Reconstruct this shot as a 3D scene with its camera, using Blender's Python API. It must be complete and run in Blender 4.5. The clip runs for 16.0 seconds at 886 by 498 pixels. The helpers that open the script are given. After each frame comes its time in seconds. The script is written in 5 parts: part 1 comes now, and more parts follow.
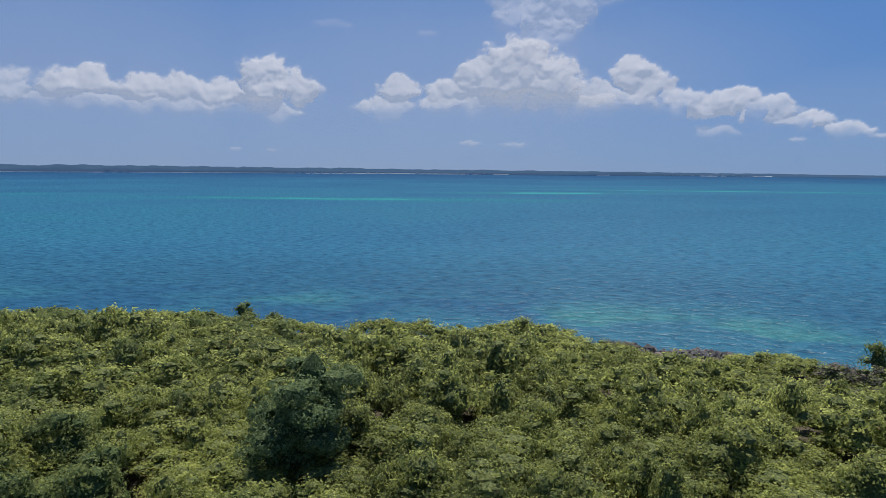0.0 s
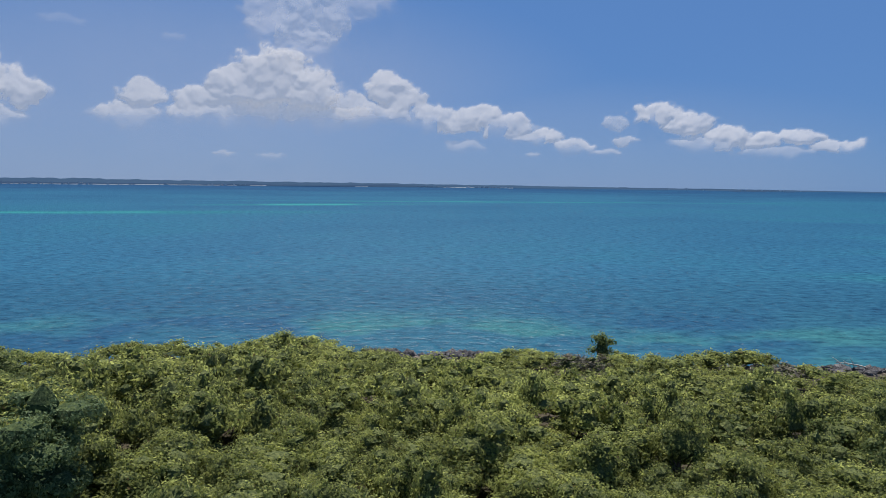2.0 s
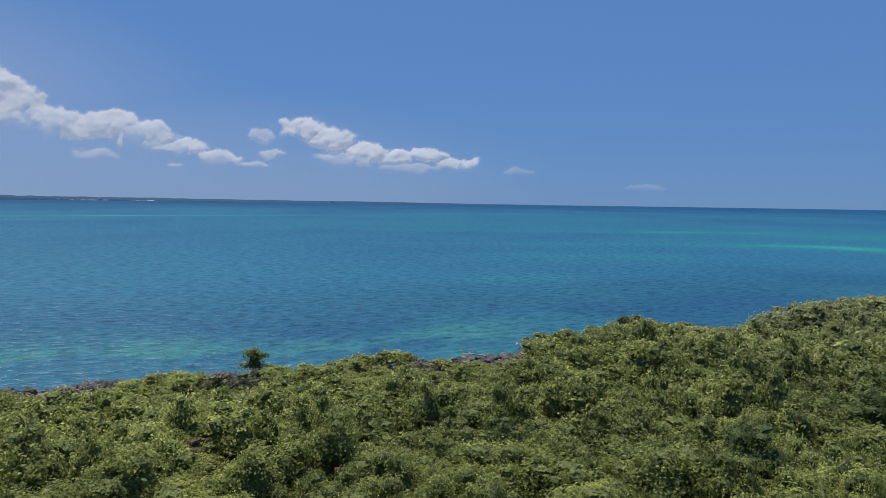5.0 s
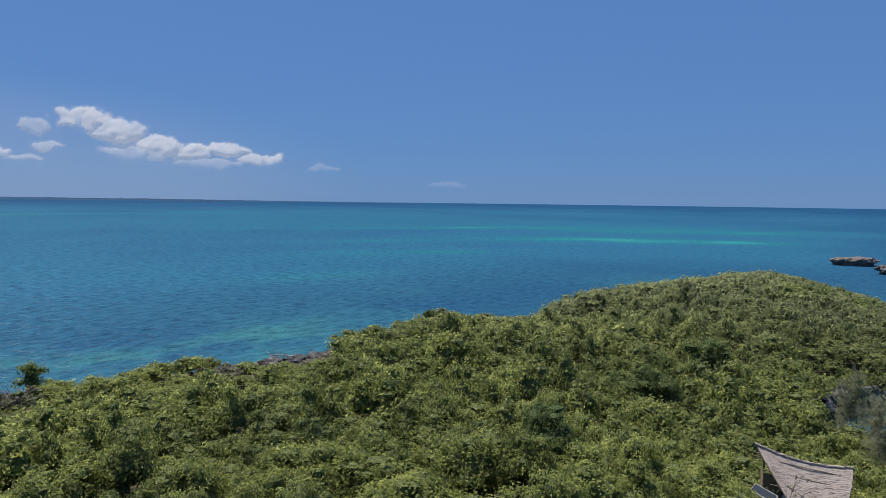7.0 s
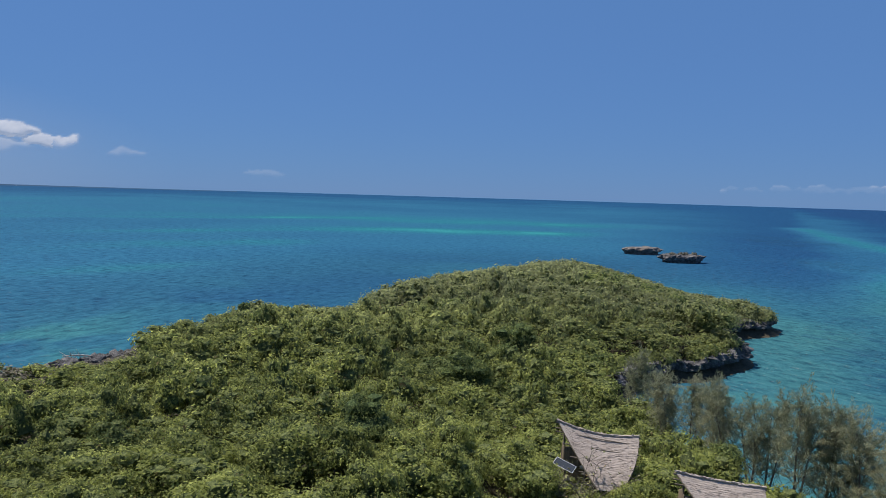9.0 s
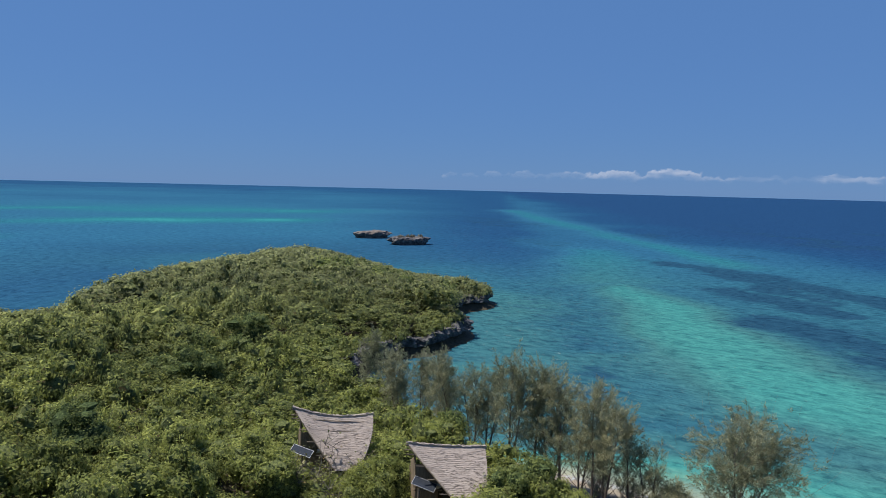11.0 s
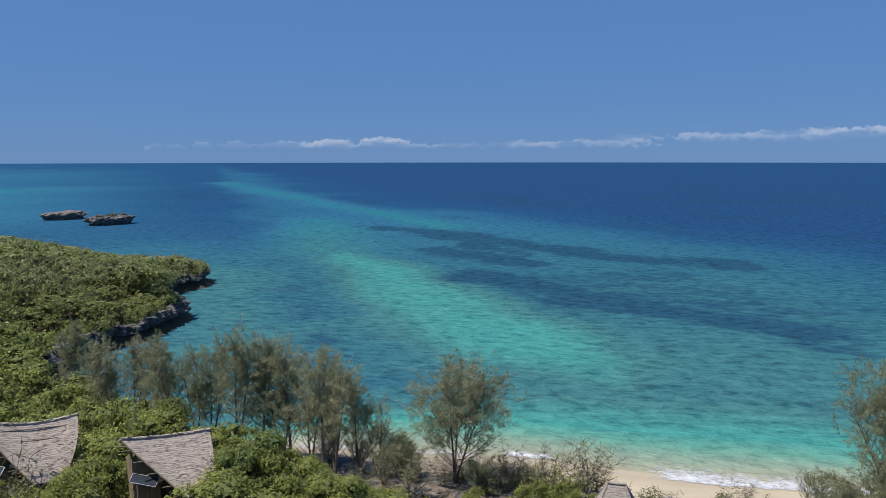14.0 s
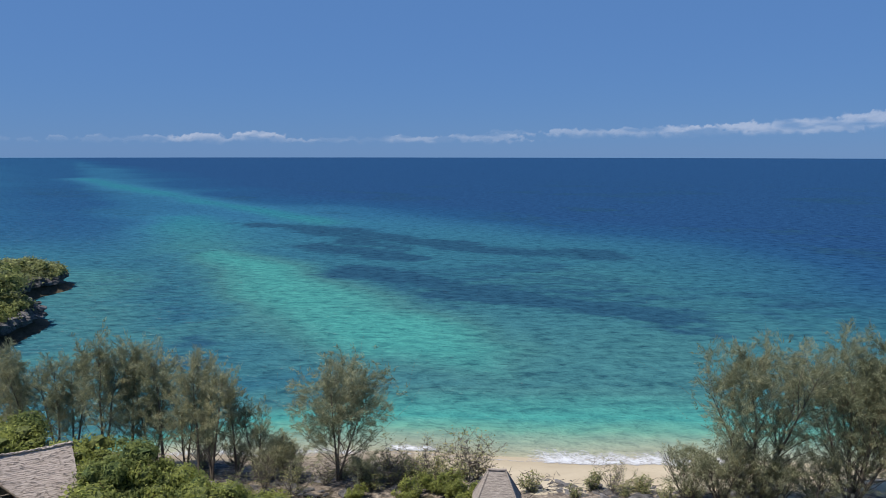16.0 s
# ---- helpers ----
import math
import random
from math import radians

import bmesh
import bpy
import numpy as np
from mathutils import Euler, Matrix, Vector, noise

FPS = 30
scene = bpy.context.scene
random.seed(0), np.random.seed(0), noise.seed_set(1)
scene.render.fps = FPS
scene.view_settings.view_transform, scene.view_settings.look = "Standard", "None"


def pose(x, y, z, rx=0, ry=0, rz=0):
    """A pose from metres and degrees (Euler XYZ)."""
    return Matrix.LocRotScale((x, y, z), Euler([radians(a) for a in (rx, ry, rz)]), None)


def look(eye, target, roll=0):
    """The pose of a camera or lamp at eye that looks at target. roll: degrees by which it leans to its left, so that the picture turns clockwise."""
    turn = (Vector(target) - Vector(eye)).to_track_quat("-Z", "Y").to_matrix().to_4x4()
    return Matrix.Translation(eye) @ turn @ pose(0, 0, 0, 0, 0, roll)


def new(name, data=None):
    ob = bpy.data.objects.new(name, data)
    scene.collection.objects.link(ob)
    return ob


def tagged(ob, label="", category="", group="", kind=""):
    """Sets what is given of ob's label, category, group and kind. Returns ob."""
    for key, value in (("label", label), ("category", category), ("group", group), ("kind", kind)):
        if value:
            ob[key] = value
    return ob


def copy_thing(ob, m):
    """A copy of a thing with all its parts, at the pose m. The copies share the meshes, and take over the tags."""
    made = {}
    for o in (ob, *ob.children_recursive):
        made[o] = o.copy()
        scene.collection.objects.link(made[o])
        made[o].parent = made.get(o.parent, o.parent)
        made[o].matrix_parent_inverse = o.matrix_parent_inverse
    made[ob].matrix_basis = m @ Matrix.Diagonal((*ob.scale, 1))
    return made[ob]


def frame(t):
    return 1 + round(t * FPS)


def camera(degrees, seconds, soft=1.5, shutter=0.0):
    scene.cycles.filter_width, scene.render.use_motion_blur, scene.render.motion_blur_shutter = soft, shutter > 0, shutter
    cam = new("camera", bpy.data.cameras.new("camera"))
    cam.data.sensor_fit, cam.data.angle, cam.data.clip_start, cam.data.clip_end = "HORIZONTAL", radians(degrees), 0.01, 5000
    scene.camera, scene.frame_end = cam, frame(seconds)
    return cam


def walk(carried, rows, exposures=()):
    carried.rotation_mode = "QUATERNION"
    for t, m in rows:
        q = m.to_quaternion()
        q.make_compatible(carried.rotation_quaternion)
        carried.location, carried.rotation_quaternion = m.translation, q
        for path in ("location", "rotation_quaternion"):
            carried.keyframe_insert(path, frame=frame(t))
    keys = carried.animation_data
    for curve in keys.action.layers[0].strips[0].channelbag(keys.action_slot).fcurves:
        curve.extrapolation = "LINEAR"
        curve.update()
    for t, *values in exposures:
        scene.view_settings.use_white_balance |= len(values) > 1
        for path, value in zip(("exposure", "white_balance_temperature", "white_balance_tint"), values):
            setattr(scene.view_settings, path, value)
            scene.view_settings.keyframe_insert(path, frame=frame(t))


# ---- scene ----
# Eye near the top of a tower: t, x, y, z, yaw, pitch, lean to the right
EXPO = [(0.0, 0.4), (16.0, 0.4)]
cam = camera(63.24, 16.0, soft=0.75)
ROWS = [
    (0.0, 0.0, 0.6, 29.0, -0.058, -6.312, -0.389),
    (0.5, 0.04, 0.555, 29.001, -4.441, -6.066, -0.564),
    (1.0, 0.083, 0.547, 29.003, -9.424, -5.773, -0.633),
    (1.5, 0.156, 0.526, 28.987, -14.914, -5.502, -0.611),
    (2.0, 0.217, 0.512, 28.951, -19.0, -5.257, -0.593),
    (2.5, 0.275, 0.498, 28.963, -23.463, -5.013, -0.561),
    (3.0, 0.302, 0.484, 28.967, -28.819, -4.729, -0.656),
    (3.5, 0.341, 0.487, 28.959, -33.286, -4.462, -0.688),
    (4.0, 0.405, 0.498, 28.969, -37.401, -4.185, -0.705),
    (4.5, 0.399, 0.48, 28.993, -41.66, -4.03, -0.72),
    (5.0, 0.432, 0.441, 28.988, -46.379, -3.935, -0.755),
    (7.5, 0.38, 0.419, 29.09, -64.883, -4.111, -0.799),
    (8.0, 0.385, 0.409, 29.103, -67.957, -4.278, -1.031),
    (8.5, 0.423, 0.368, 29.093, -71.28, -4.452, -1.395),
    (9.0, 0.492, 0.289, 29.072, -76.027, -4.468, -1.684),
    (9.5, 0.582, 0.253, 29.063, -81.705, -4.498, -1.878),
    (10.0, 0.636, 0.21, 29.066, -87.032, -4.603, -1.867),
    (12.5, 0.485, -0.293, 29.028, -109.731, -6.184, -0.446),
    (13.0, 0.501, -0.349, 29.023, -112.859, -6.611, -0.25),
    (13.5, 0.532, -0.353, 29.014, -115.866, -6.919, -0.12),
    (14.0, 0.548, -0.349, 29.017, -119.221, -7.188, 0.06),
    (14.5, 0.561, -0.353, 28.979, -122.922, -7.307, 0.069),
    (15.0, 0.572, -0.358, 28.931, -125.966, -7.332, 0.047),
    (15.5, 0.582, -0.381, 28.929, -127.718, -7.449, 0.081),
    (16.0, 0.602, -0.426, 28.965, -128.863, -7.578, -0.066),
]


def cam_pose(x, y, z, yaw, pitch, lean):
    return pose(x, y, z, 0, 0, yaw) @ pose(0, 0, 0, 90 + pitch, 0, 0) @ pose(0, 0, 0, 0, 0, -lean)


walk(cam, [(r[0], cam_pose(*r[1:])) for r in ROWS], EXPO)

# ---- world and sun ----
SUN_AZ, SUN_EL = 12.0, 64.0     # degrees clockwise from +y, degrees up
world = bpy.data.worlds.new("world")
scene.world = world
world.use_nodes = True
wn = world.node_tree.nodes
sky = wn.new("ShaderNodeTexSky")
sky.sky_type, sky.sun_disc = 'NISHITA', False
sky.sun_elevation, sky.sun_rotation = radians(SUN_EL), radians(SUN_AZ)
sky.air_density, sky.dust_density, sky.ozone_density, sky.altitude = 1.0, 0.0, 1.5, 0.0
wn["Background"].inputs[1].default_value = 0.10
tint = wn.new("ShaderNodeMix")          # clear tropical air: the sky's own gradient over an even blue
tint.data_type, tint.blend_type = 'RGBA', 'MULTIPLY'
tint.inputs[0].default_value = 1.0
tint.inputs[7].default_value = (0.262, 0.386, 0.615, 1)
even = wn.new("ShaderNodeMix")
even.data_type = 'RGBA'
even.inputs[0].default_value = 0.77
even.inputs[7].default_value = (0.78, 1.78, 3.95, 1)
world.node_tree.links.new(sky.outputs[0], tint.inputs[6])
world.node_tree.links.new(tint.outputs[2], even.inputs[6])
world.node_tree.links.new(even.outputs[2], wn["Background"].inputs[0])
sun = new("sun", bpy.data.lights.new("sun", 'SUN'))
sun.data.energy, sun.data.angle, sun.data.color = 4.8, radians(0.53), (1.0, 0.95, 0.87)
sd = Vector((math.sin(radians(SUN_AZ)) * math.cos(radians(SUN_EL)), math.cos(radians(SUN_AZ)) * math.cos(radians(SUN_EL)), math.sin(radians(SUN_EL))))
sun.matrix_world = look(sd * 300, (0, 0, 0))


# ---- numeric helpers ----
def hash2(ix, iy, seed):
    h = (ix.astype(np.int64) * 374761393 + iy.astype(np.int64) * 668265263 + seed * 1274126177) & 0xFFFFFFFF
    h = ((h ^ (h >> 13)) * 1274126177) & 0xFFFFFFFF
    return ((h ^ (h >> 16)) & 0xFFFF) / 65535.0


def vnoise(x, y, seed=0):
    x, y = np.asarray(x, float), np.asarray(y, float)
    ix, iy = np.floor(x), np.floor(y)
    fx, fy = x - ix, y - iy
    fx, fy = fx * fx * (3 - 2 * fx), fy * fy * (3 - 2 * fy)
    a, b = hash2(ix, iy, seed), hash2(ix + 1, iy, seed)
    c, d = hash2(ix, iy + 1, seed), hash2(ix + 1, iy + 1, seed)
    return (a * (1 - fx) + b * fx) * (1 - fy) + (c * (1 - fx) + d * fx) * fy


def fbm(x, y, seed=0, octaves=4, gain=0.5):
    total, amp, norm = 0, 1.0, 0
    for k in range(octaves):
        total = total + amp * vnoise(x * 2 ** k + 17.3 * k, y * 2 ** k - 9.1 * k, seed + k)
        norm += amp
        amp *= gain
    return total / norm


def smooth(e0, e1, x):
    u = np.clip((np.asarray(x, float) - e0) / (e1 - e0), 0, 1)
    return u * u * (3 - 2 * u)


def seg_dist(x, y, pts, closed=True):
    """Distance from points to a polyline."""
    best = np.full(np.shape(x), 1e9)
    n = len(pts)
    for i in range(n if closed else n - 1):
        (ax, ay), (bx, by) = pts[i], pts[(i + 1) % n]
        dx, dy = bx - ax, by - ay
        u = np.clip(((x - ax) * dx + (y - ay) * dy) / (dx * dx + dy * dy), 0, 1)
        best = np.minimum(best, np.hypot(x - ax - u * dx, y - ay - u * dy))
    return best


def inside(x, y, pts):
    x, y = np.asarray(x, float), np.asarray(y, float)
    res = np.zeros(np.shape(x), bool)
    n = len(pts)
    for i in range(n):
        (ax, ay), (bx, by) = pts[i], pts[(i + 1) % n]
        if ay != by:
            res ^= ((ay > y) != (by > y)) & (x < (bx - ax) * (y - ay) / (by - ay) + ax)
    return res


def signed(x, y, pts):
    """Metres inside (plus) or outside (minus) a closed outline."""
    d = seg_dist(x, y, pts)
    return np.where(inside(x, y, pts), d, -d)


def polar(az, r):
    return r * math.sin(radians(az)), r * math.cos(radians(az))


def mesh_np(name, verts, faces, shade=False):
    """A mesh from arrays; faces (n, 3) or (n, 4)."""
    verts, faces = np.asarray(verts, np.float32), np.asarray(faces, np.int32)
    me = bpy.data.meshes.new(name)
    k = faces.shape[1]
    me.vertices.add(len(verts))
    me.vertices.foreach_set("co", verts.ravel())
    me.loops.add(faces.size)
    me.loops.foreach_set("vertex_index", faces.ravel())
    me.polygons.add(len(faces))
    me.polygons.foreach_set("loop_start", np.arange(0, faces.size, k, dtype=np.int32))
    me.polygons.foreach_set("use_smooth", np.full(len(faces), shade))
    me.update(calc_edges=True)
    return me


def tri_all(faces):
    faces = np.asarray(faces)
    return faces if faces.shape[1] == 3 else np.concatenate([faces[:, [0, 1, 2]], faces[:, [0, 2, 3]]])


def merge(pieces):
    vs, fs, n = [], [], 0
    for v, f in pieces:
        v, f = np.asarray(v, float).reshape(-1, 3), np.asarray(f, int)
        if len(f) == 0:
            continue
        vs.append(v)
        fs.append(tri_all(f) + n)
        n += len(v)
    return np.concatenate(vs), np.concatenate(fs)


def put_attr(me, name, values):
    at = me.attributes.new(name, 'FLOAT', 'POINT')
    at.data.foreach_set("value", np.asarray(values, np.float32).ravel())


def thing(name, me, mat, label="", category="", group="", kind="", m=None):
    ob = new(name, me)
    if me is not None and mat is not None:
        me.materials.append(mat)
    if m is not None:
        ob.matrix_world = m
    return tagged(ob, label, category, group, kind)


def part(name, me, mat, parent, label=""):
    if isinstance(me, bmesh.types.BMesh):
        bm = me
        me = bpy.data.meshes.new(name)
        bm.to_mesh(me)
        bm.free()
    ob = new(name, me)
    if not me.materials:
        me.materials.append(mat)
    ob.parent = parent
    return tagged(ob, label)


# ---- materials ----
def material(name):
    m = bpy.data.materials.new(name)
    m.use_nodes = True
    t = m.node_tree
    return m, t, t.nodes["Principled BSDF"], t.nodes["Material Output"]


def ramp(t, fac, stops, ease=False):
    n = t.nodes.new("ShaderNodeValToRGB")
    el = n.color_ramp.elements
    while len(el) < len(stops):
        el.new(0.5)
    for e, (p, c) in zip(el, stops):
        e.position, e.color = p, (*c, 1)
    if ease:
        n.color_ramp.interpolation = 'EASE'
    t.links.new(fac, n.inputs[0])
    return n.outputs[0]


def mix(t, fac, a, b, mode='MIX'):
    n = t.nodes.new("ShaderNodeMix")
    n.data_type, n.blend_type = 'RGBA', mode
    for sock, v in ((0, fac), (6, a), (7, b)):
        if isinstance(v, (int, float)):
            n.inputs[sock].default_value = v
        elif isinstance(v, tuple):
            n.inputs[sock].default_value = (*v, 1)
        else:
            t.links.new(v, n.inputs[sock])
    return n.outputs[2]


def math_node(t, op, a, b=0.0, c=0.0):
    n = t.nodes.new("ShaderNodeMath")
    n.operation = op
    for i, v in enumerate((a, b, c)):
        if isinstance(v, (int, float)):
            n.inputs[i].default_value = v
        else:
            t.links.new(v, n.inputs[i])
    return n.outputs[0]


def sheared(t, stretch, azimuth):
    """World position stretched along a compass direction."""
    g = t.nodes.new("ShaderNodeNewGeometry")
    mp = t.nodes.new("ShaderNodeMapping")
    mp.vector_type = 'TEXTURE'
    mp.inputs["Scale"].default_value = (stretch, 1, 1)
    mp.inputs["Rotation"].default_value = (0, 0, radians(90 - azimuth))
    t.links.new(g.outputs["Position"], mp.inputs[0])
    return mp.outputs[0]


def position(t, scale=(1, 1, 1), turn=0.0):
    g = t.nodes.new("ShaderNodeNewGeometry")
    mp = t.nodes.new("ShaderNodeMapping")
    mp.inputs["Scale"].default_value = scale
    mp.inputs["Rotation"].default_value = (0, 0, radians(turn))
    t.links.new(g.outputs["Position"], mp.inputs[0])
    return mp.outputs[0]


def noise_tex(t, vec, scale, detail=3.0, rough=0.5, distort=0.0):
    n = t.nodes.new("ShaderNodeTexNoise")
    n.inputs["Scale"].default_value, n.inputs["Detail"].default_value = scale, detail
    n.inputs["Roughness"].default_value, n.inputs["Distortion"].default_value = rough, distort
    t.links.new(vec, n.inputs["Vector"])
    return n.outputs[0]


def bump(t, height, strength, dist, bsdf, after=None):
    n = t.nodes.new("ShaderNodeBump")
    n.inputs["Strength"].default_value, n.inputs["Distance"].default_value = strength, dist
    t.links.new(height, n.inputs["Height"])
    if after is not None:
        t.links.new(after, n.inputs["Normal"])
    if bsdf is not None:
        t.links.new(n.outputs[0], bsdf.inputs["Normal"])
    return n.outputs[0]


def simple(name, stops, scale, rough=0.85, bump_d=0.0, spec=0.3, stretch=(1, 1, 1), detail=5.0, metal=0.0):
    """A surface coloured by two scales of noise, with fine relief."""
    m, t, b, o = material(name)
    pos = position(t, stretch)
    n1 = noise_tex(t, pos, scale, detail, 0.6)
    n2 = noise_tex(t, pos, scale * 7.3, 3, 0.6)
    f = math_node(t, 'ADD', math_node(t, 'MULTIPLY', n1, 0.65), math_node(t, 'MULTIPLY', n2, 0.35))
    t.links.new(ramp(t, f, stops), b.inputs["Base Color"])
    b.inputs["Roughness"].default_value, b.inputs["Specular IOR Level"].default_value = rough, spec
    b.inputs["Metallic"].default_value = metal
    if bump_d:
        bump(t, f, 0.8, bump_d, b)
    return m


def leaf_material(name, dark, mid, light, clump=0.16, translucent=0.3, dry=(0.16, 0.13, 0.06), dry_amount=0.0, headland_tint=None):
    """Foliage: tint drifts from plant to plant and from leaf to leaf; the last argument is a duller tint mixed in
    towards greater x.
    """
    m, t, b, o = material(name)
    pos = position(t)
    patch = math_node(t, 'ADD', math_node(t, 'MULTIPLY', noise_tex(t, pos, clump * 0.32, 2, 0.5), 0.5), math_node(t, 'MULTIPLY', noise_tex(t, pos, clump * 2.2, 3, 0.6), 0.5))
    patch = math_node(t, 'ADD', math_node(t, 'MULTIPLY', math_node(t, 'SUBTRACT', patch, 0.5), 1.8), 0.54)
    g = t.nodes.new("ShaderNodeNewGeometry")
    leaf = g.outputs["Random Per Island"]
    f = math_node(t, 'ADD', math_node(t, 'MULTIPLY', patch, 0.9), math_node(t, 'MULTIPLY', leaf, 0.55))
    f = math_node(t, 'SUBTRACT', f, 0.22)
    col = ramp(t, f, [(0.28, dark), (0.5, mid), (0.78, light)])
    if dry_amount:
        sel = math_node(t, 'GREATER_THAN', math_node(t, 'ADD', leaf, math_node(t, 'MULTIPLY', noise_tex(t, pos, 0.5, 2), 0.5)), 1.32 - dry_amount)
        col = mix(t, sel, col, dry)
    if headland_tint:
        sx = t.nodes.new("ShaderNodeSeparateXYZ")
        t.links.new(t.nodes.new("ShaderNodeNewGeometry").outputs["Position"], sx.inputs[0])
        reach = math_node(t, 'ADD', math_node(t, 'DIVIDE', math_node(t, 'SUBTRACT', sx.outputs[0], 92.0), 60.0), math_node(t, 'MULTIPLY', math_node(t, 'SUBTRACT', noise_tex(t, pos, 0.06, 3), 0.5), 0.9))
        col = mix(t, ramp(t, reach, [(0.0, (0, 0, 0)), (1.0, (0.62, 0.62, 0.62))]), col, headland_tint)
    t.links.new(col, b.inputs["Base Color"])
    b.inputs["Roughness"].default_value, b.inputs["Specular IOR Level"].default_value = 0.6, 0.12
    tr = t.nodes.new("ShaderNodeBsdfTranslucent")
    t.links.new(col, tr.inputs[0])
    ms = t.nodes.new("ShaderNodeMixShader")
    ms.inputs[0].default_value = translucent
    t.links.new(b.outputs[0], ms.inputs[1])
    t.links.new(tr.outputs[0], ms.inputs[2])
    t.links.new(ms.outputs[0], o.inputs[0])
    return m


M_LEAF = leaf_material("canopy_leaf", (0.112, 0.138, 0.052), (0.262, 0.290, 0.090), (0.395, 0.425, 0.132), translucent=0.68, dry_amount=0.06, headland_tint=(0.222, 0.234, 0.140))
M_LEAF_DARK = leaf_material("dark_leaf", (0.080, 0.112, 0.044), (0.158, 0.196, 0.070), (0.250, 0.285, 0.096), translucent=0.6)
M_LEAF_DRY = leaf_material("dry_scrub_leaf", (0.085, 0.080, 0.058), (0.150, 0.135, 0.100), (0.225, 0.200, 0.150), clump=0.5, translucent=0.3)
M_LEAF_ROUND = leaf_material("round_tree_leaf", (0.076, 0.114, 0.054), (0.116, 0.168, 0.074), (0.185, 0.240, 0.100), translucent=0.40)
# hulls inside the crowns, coloured darker than the leaves as shade in the gaps
M_CORE = simple("inner_shade_leaf", [(0.36, (0.040, 0.052, 0.024)), (0.50, (0.105, 0.124, 0.048)), (0.66, (0.205, 0.218, 0.082))], 4.2, 0.8, 0.25, spec=0.05)
M_CORE_DARK = simple("dark_inner_shade_leaf", [(0.36, (0.028, 0.042, 0.020)), (0.50, (0.064, 0.090, 0.036)), (0.66, (0.125, 0.158, 0.062))], 4.2, 0.8, 0.25, spec=0.05)
M_NEEDLE = leaf_material("casuarina_needle", (0.146, 0.164, 0.102), (0.255, 0.268, 0.165), (0.390, 0.380, 0.236), clump=0.35, translucent=0.5, dry=(0.24, 0.17, 0.08), dry_amount=0.06)
M_SHRUB = leaf_material("shrub_leaf", (0.10, 0.115, 0.045), (0.19, 0.195, 0.085), (0.32, 0.30, 0.15), clump=0.6, dry=(0.25, 0.19, 0.09), dry_amount=0.15)
M_BARK = simple("bark", [(0.3, (0.07, 0.058, 0.048)), (0.7, (0.17, 0.14, 0.115))], 1.5, 0.9, 0.01, stretch=(6, 6, 1))
M_TWIG = simple("grey_twig", [(0.3, (0.07, 0.060, 0.052)), (0.7, (0.17, 0.148, 0.128))], 3, 0.9)
M_ROCK = simple("coral_rock", [(0.38, (0.026, 0.025, 0.026)), (0.52, (0.100, 0.094, 0.094)), (0.74, (0.29, 0.272, 0.268))], 0.9, 0.92, 0.12)
M_ROCK_PALE = simple("pale_coral_rock", [(0.3, (0.05, 0.042, 0.038)), (0.5, (0.13, 0.11, 0.10)), (0.75, (0.27, 0.235, 0.21))], 0.5, 0.92, 0.12)
M_WOOD = simple("weathered_wood", [(0.3, (0.13, 0.098, 0.064)), (0.7, (0.29, 0.222, 0.142))], 1.2, 0.8, 0.01, stretch=(5, 5, 0.6))
M_POLE = simple("pole_wood", [(0.3, (0.09, 0.07, 0.05)), (0.7, (0.26, 0.21, 0.16))], 2.5, 0.85, 0.006)
M_DRIFT = simple("bleached_wood", [(0.3, (0.33, 0.30, 0.27)), (0.7, (0.55, 0.52, 0.47))], 2.5, 0.85, 0.006)
M_FRAME = simple("aluminium", [(0.3, (0.45, 0.46, 0.48)), (0.7, (0.6, 0.61, 0.63))], 3, 0.35, spec=0.5, metal=1.0)
M_CELL = simple("solar_cell", [(0.3, (0.024, 0.028, 0.036)), (0.7, (0.040, 0.046, 0.056))], 4, 0.22, spec=0.5)
M_CLOTH = simple("pale_cloth", [(0.3, (0.42, 0.42, 0.42)), (0.7, (0.62, 0.61, 0.60))], 4, 0.9)
# for surfaces under the hut roofs, its colour darkened to give the interior's shade
M_INSIDE = simple("shade_dark_boards", [(0.3, (0.05, 0.04, 0.03)), (0.7, (0.10, 0.08, 0.055))], 2, 0.9)


def thatch_material():
    m, t, b, o = material("thatch")
    tc = t.nodes.new("ShaderNodeTexCoord")
    mp = t.nodes.new("ShaderNodeMapping")
    mp.inputs["Scale"].default_value = (3.2, 11, 11)
    t.links.new(tc.outputs["Object"], mp.inputs[0])
    fibre = noise_tex(t, mp.outputs[0], 3.0, 5, 0.7)
    stain = noise_tex(t, tc.outputs["Object"], 0.9, 4, 0.6)
    rnd = t.nodes.new("ShaderNodeObjectInfo").outputs["Random"]
    f = math_node(t, 'ADD', math_node(t, 'MULTIPLY', fibre, 0.6), math_node(t, 'MULTIPLY', stain, 0.4))
    f = math_node(t, 'ADD', f, math_node(t, 'MULTIPLY', rnd, 0.05))
    t.links.new(ramp(t, f, [(0.30, (0.225, 0.182, 0.155)), (0.46, (0.34, 0.283, 0.244)), (0.70, (0.44, 0.374, 0.327))]), b.inputs["Base Color"])
    b.inputs["Roughness"].default_value, b.inputs["Specular IOR Level"].default_value = 0.9, 0.15
    bump(t, fibre, 0.6, 0.03, b)
    return m


M_THATCH = thatch_material()
M_OLD_THATCH = simple("old_thatch", [(0.3, (0.12, 0.102, 0.09)), (0.5, (0.26, 0.225, 0.20)), (0.75, (0.40, 0.355, 0.32))], 2.2, 0.9, 0.03, stretch=(1.5, 1.5, 8))
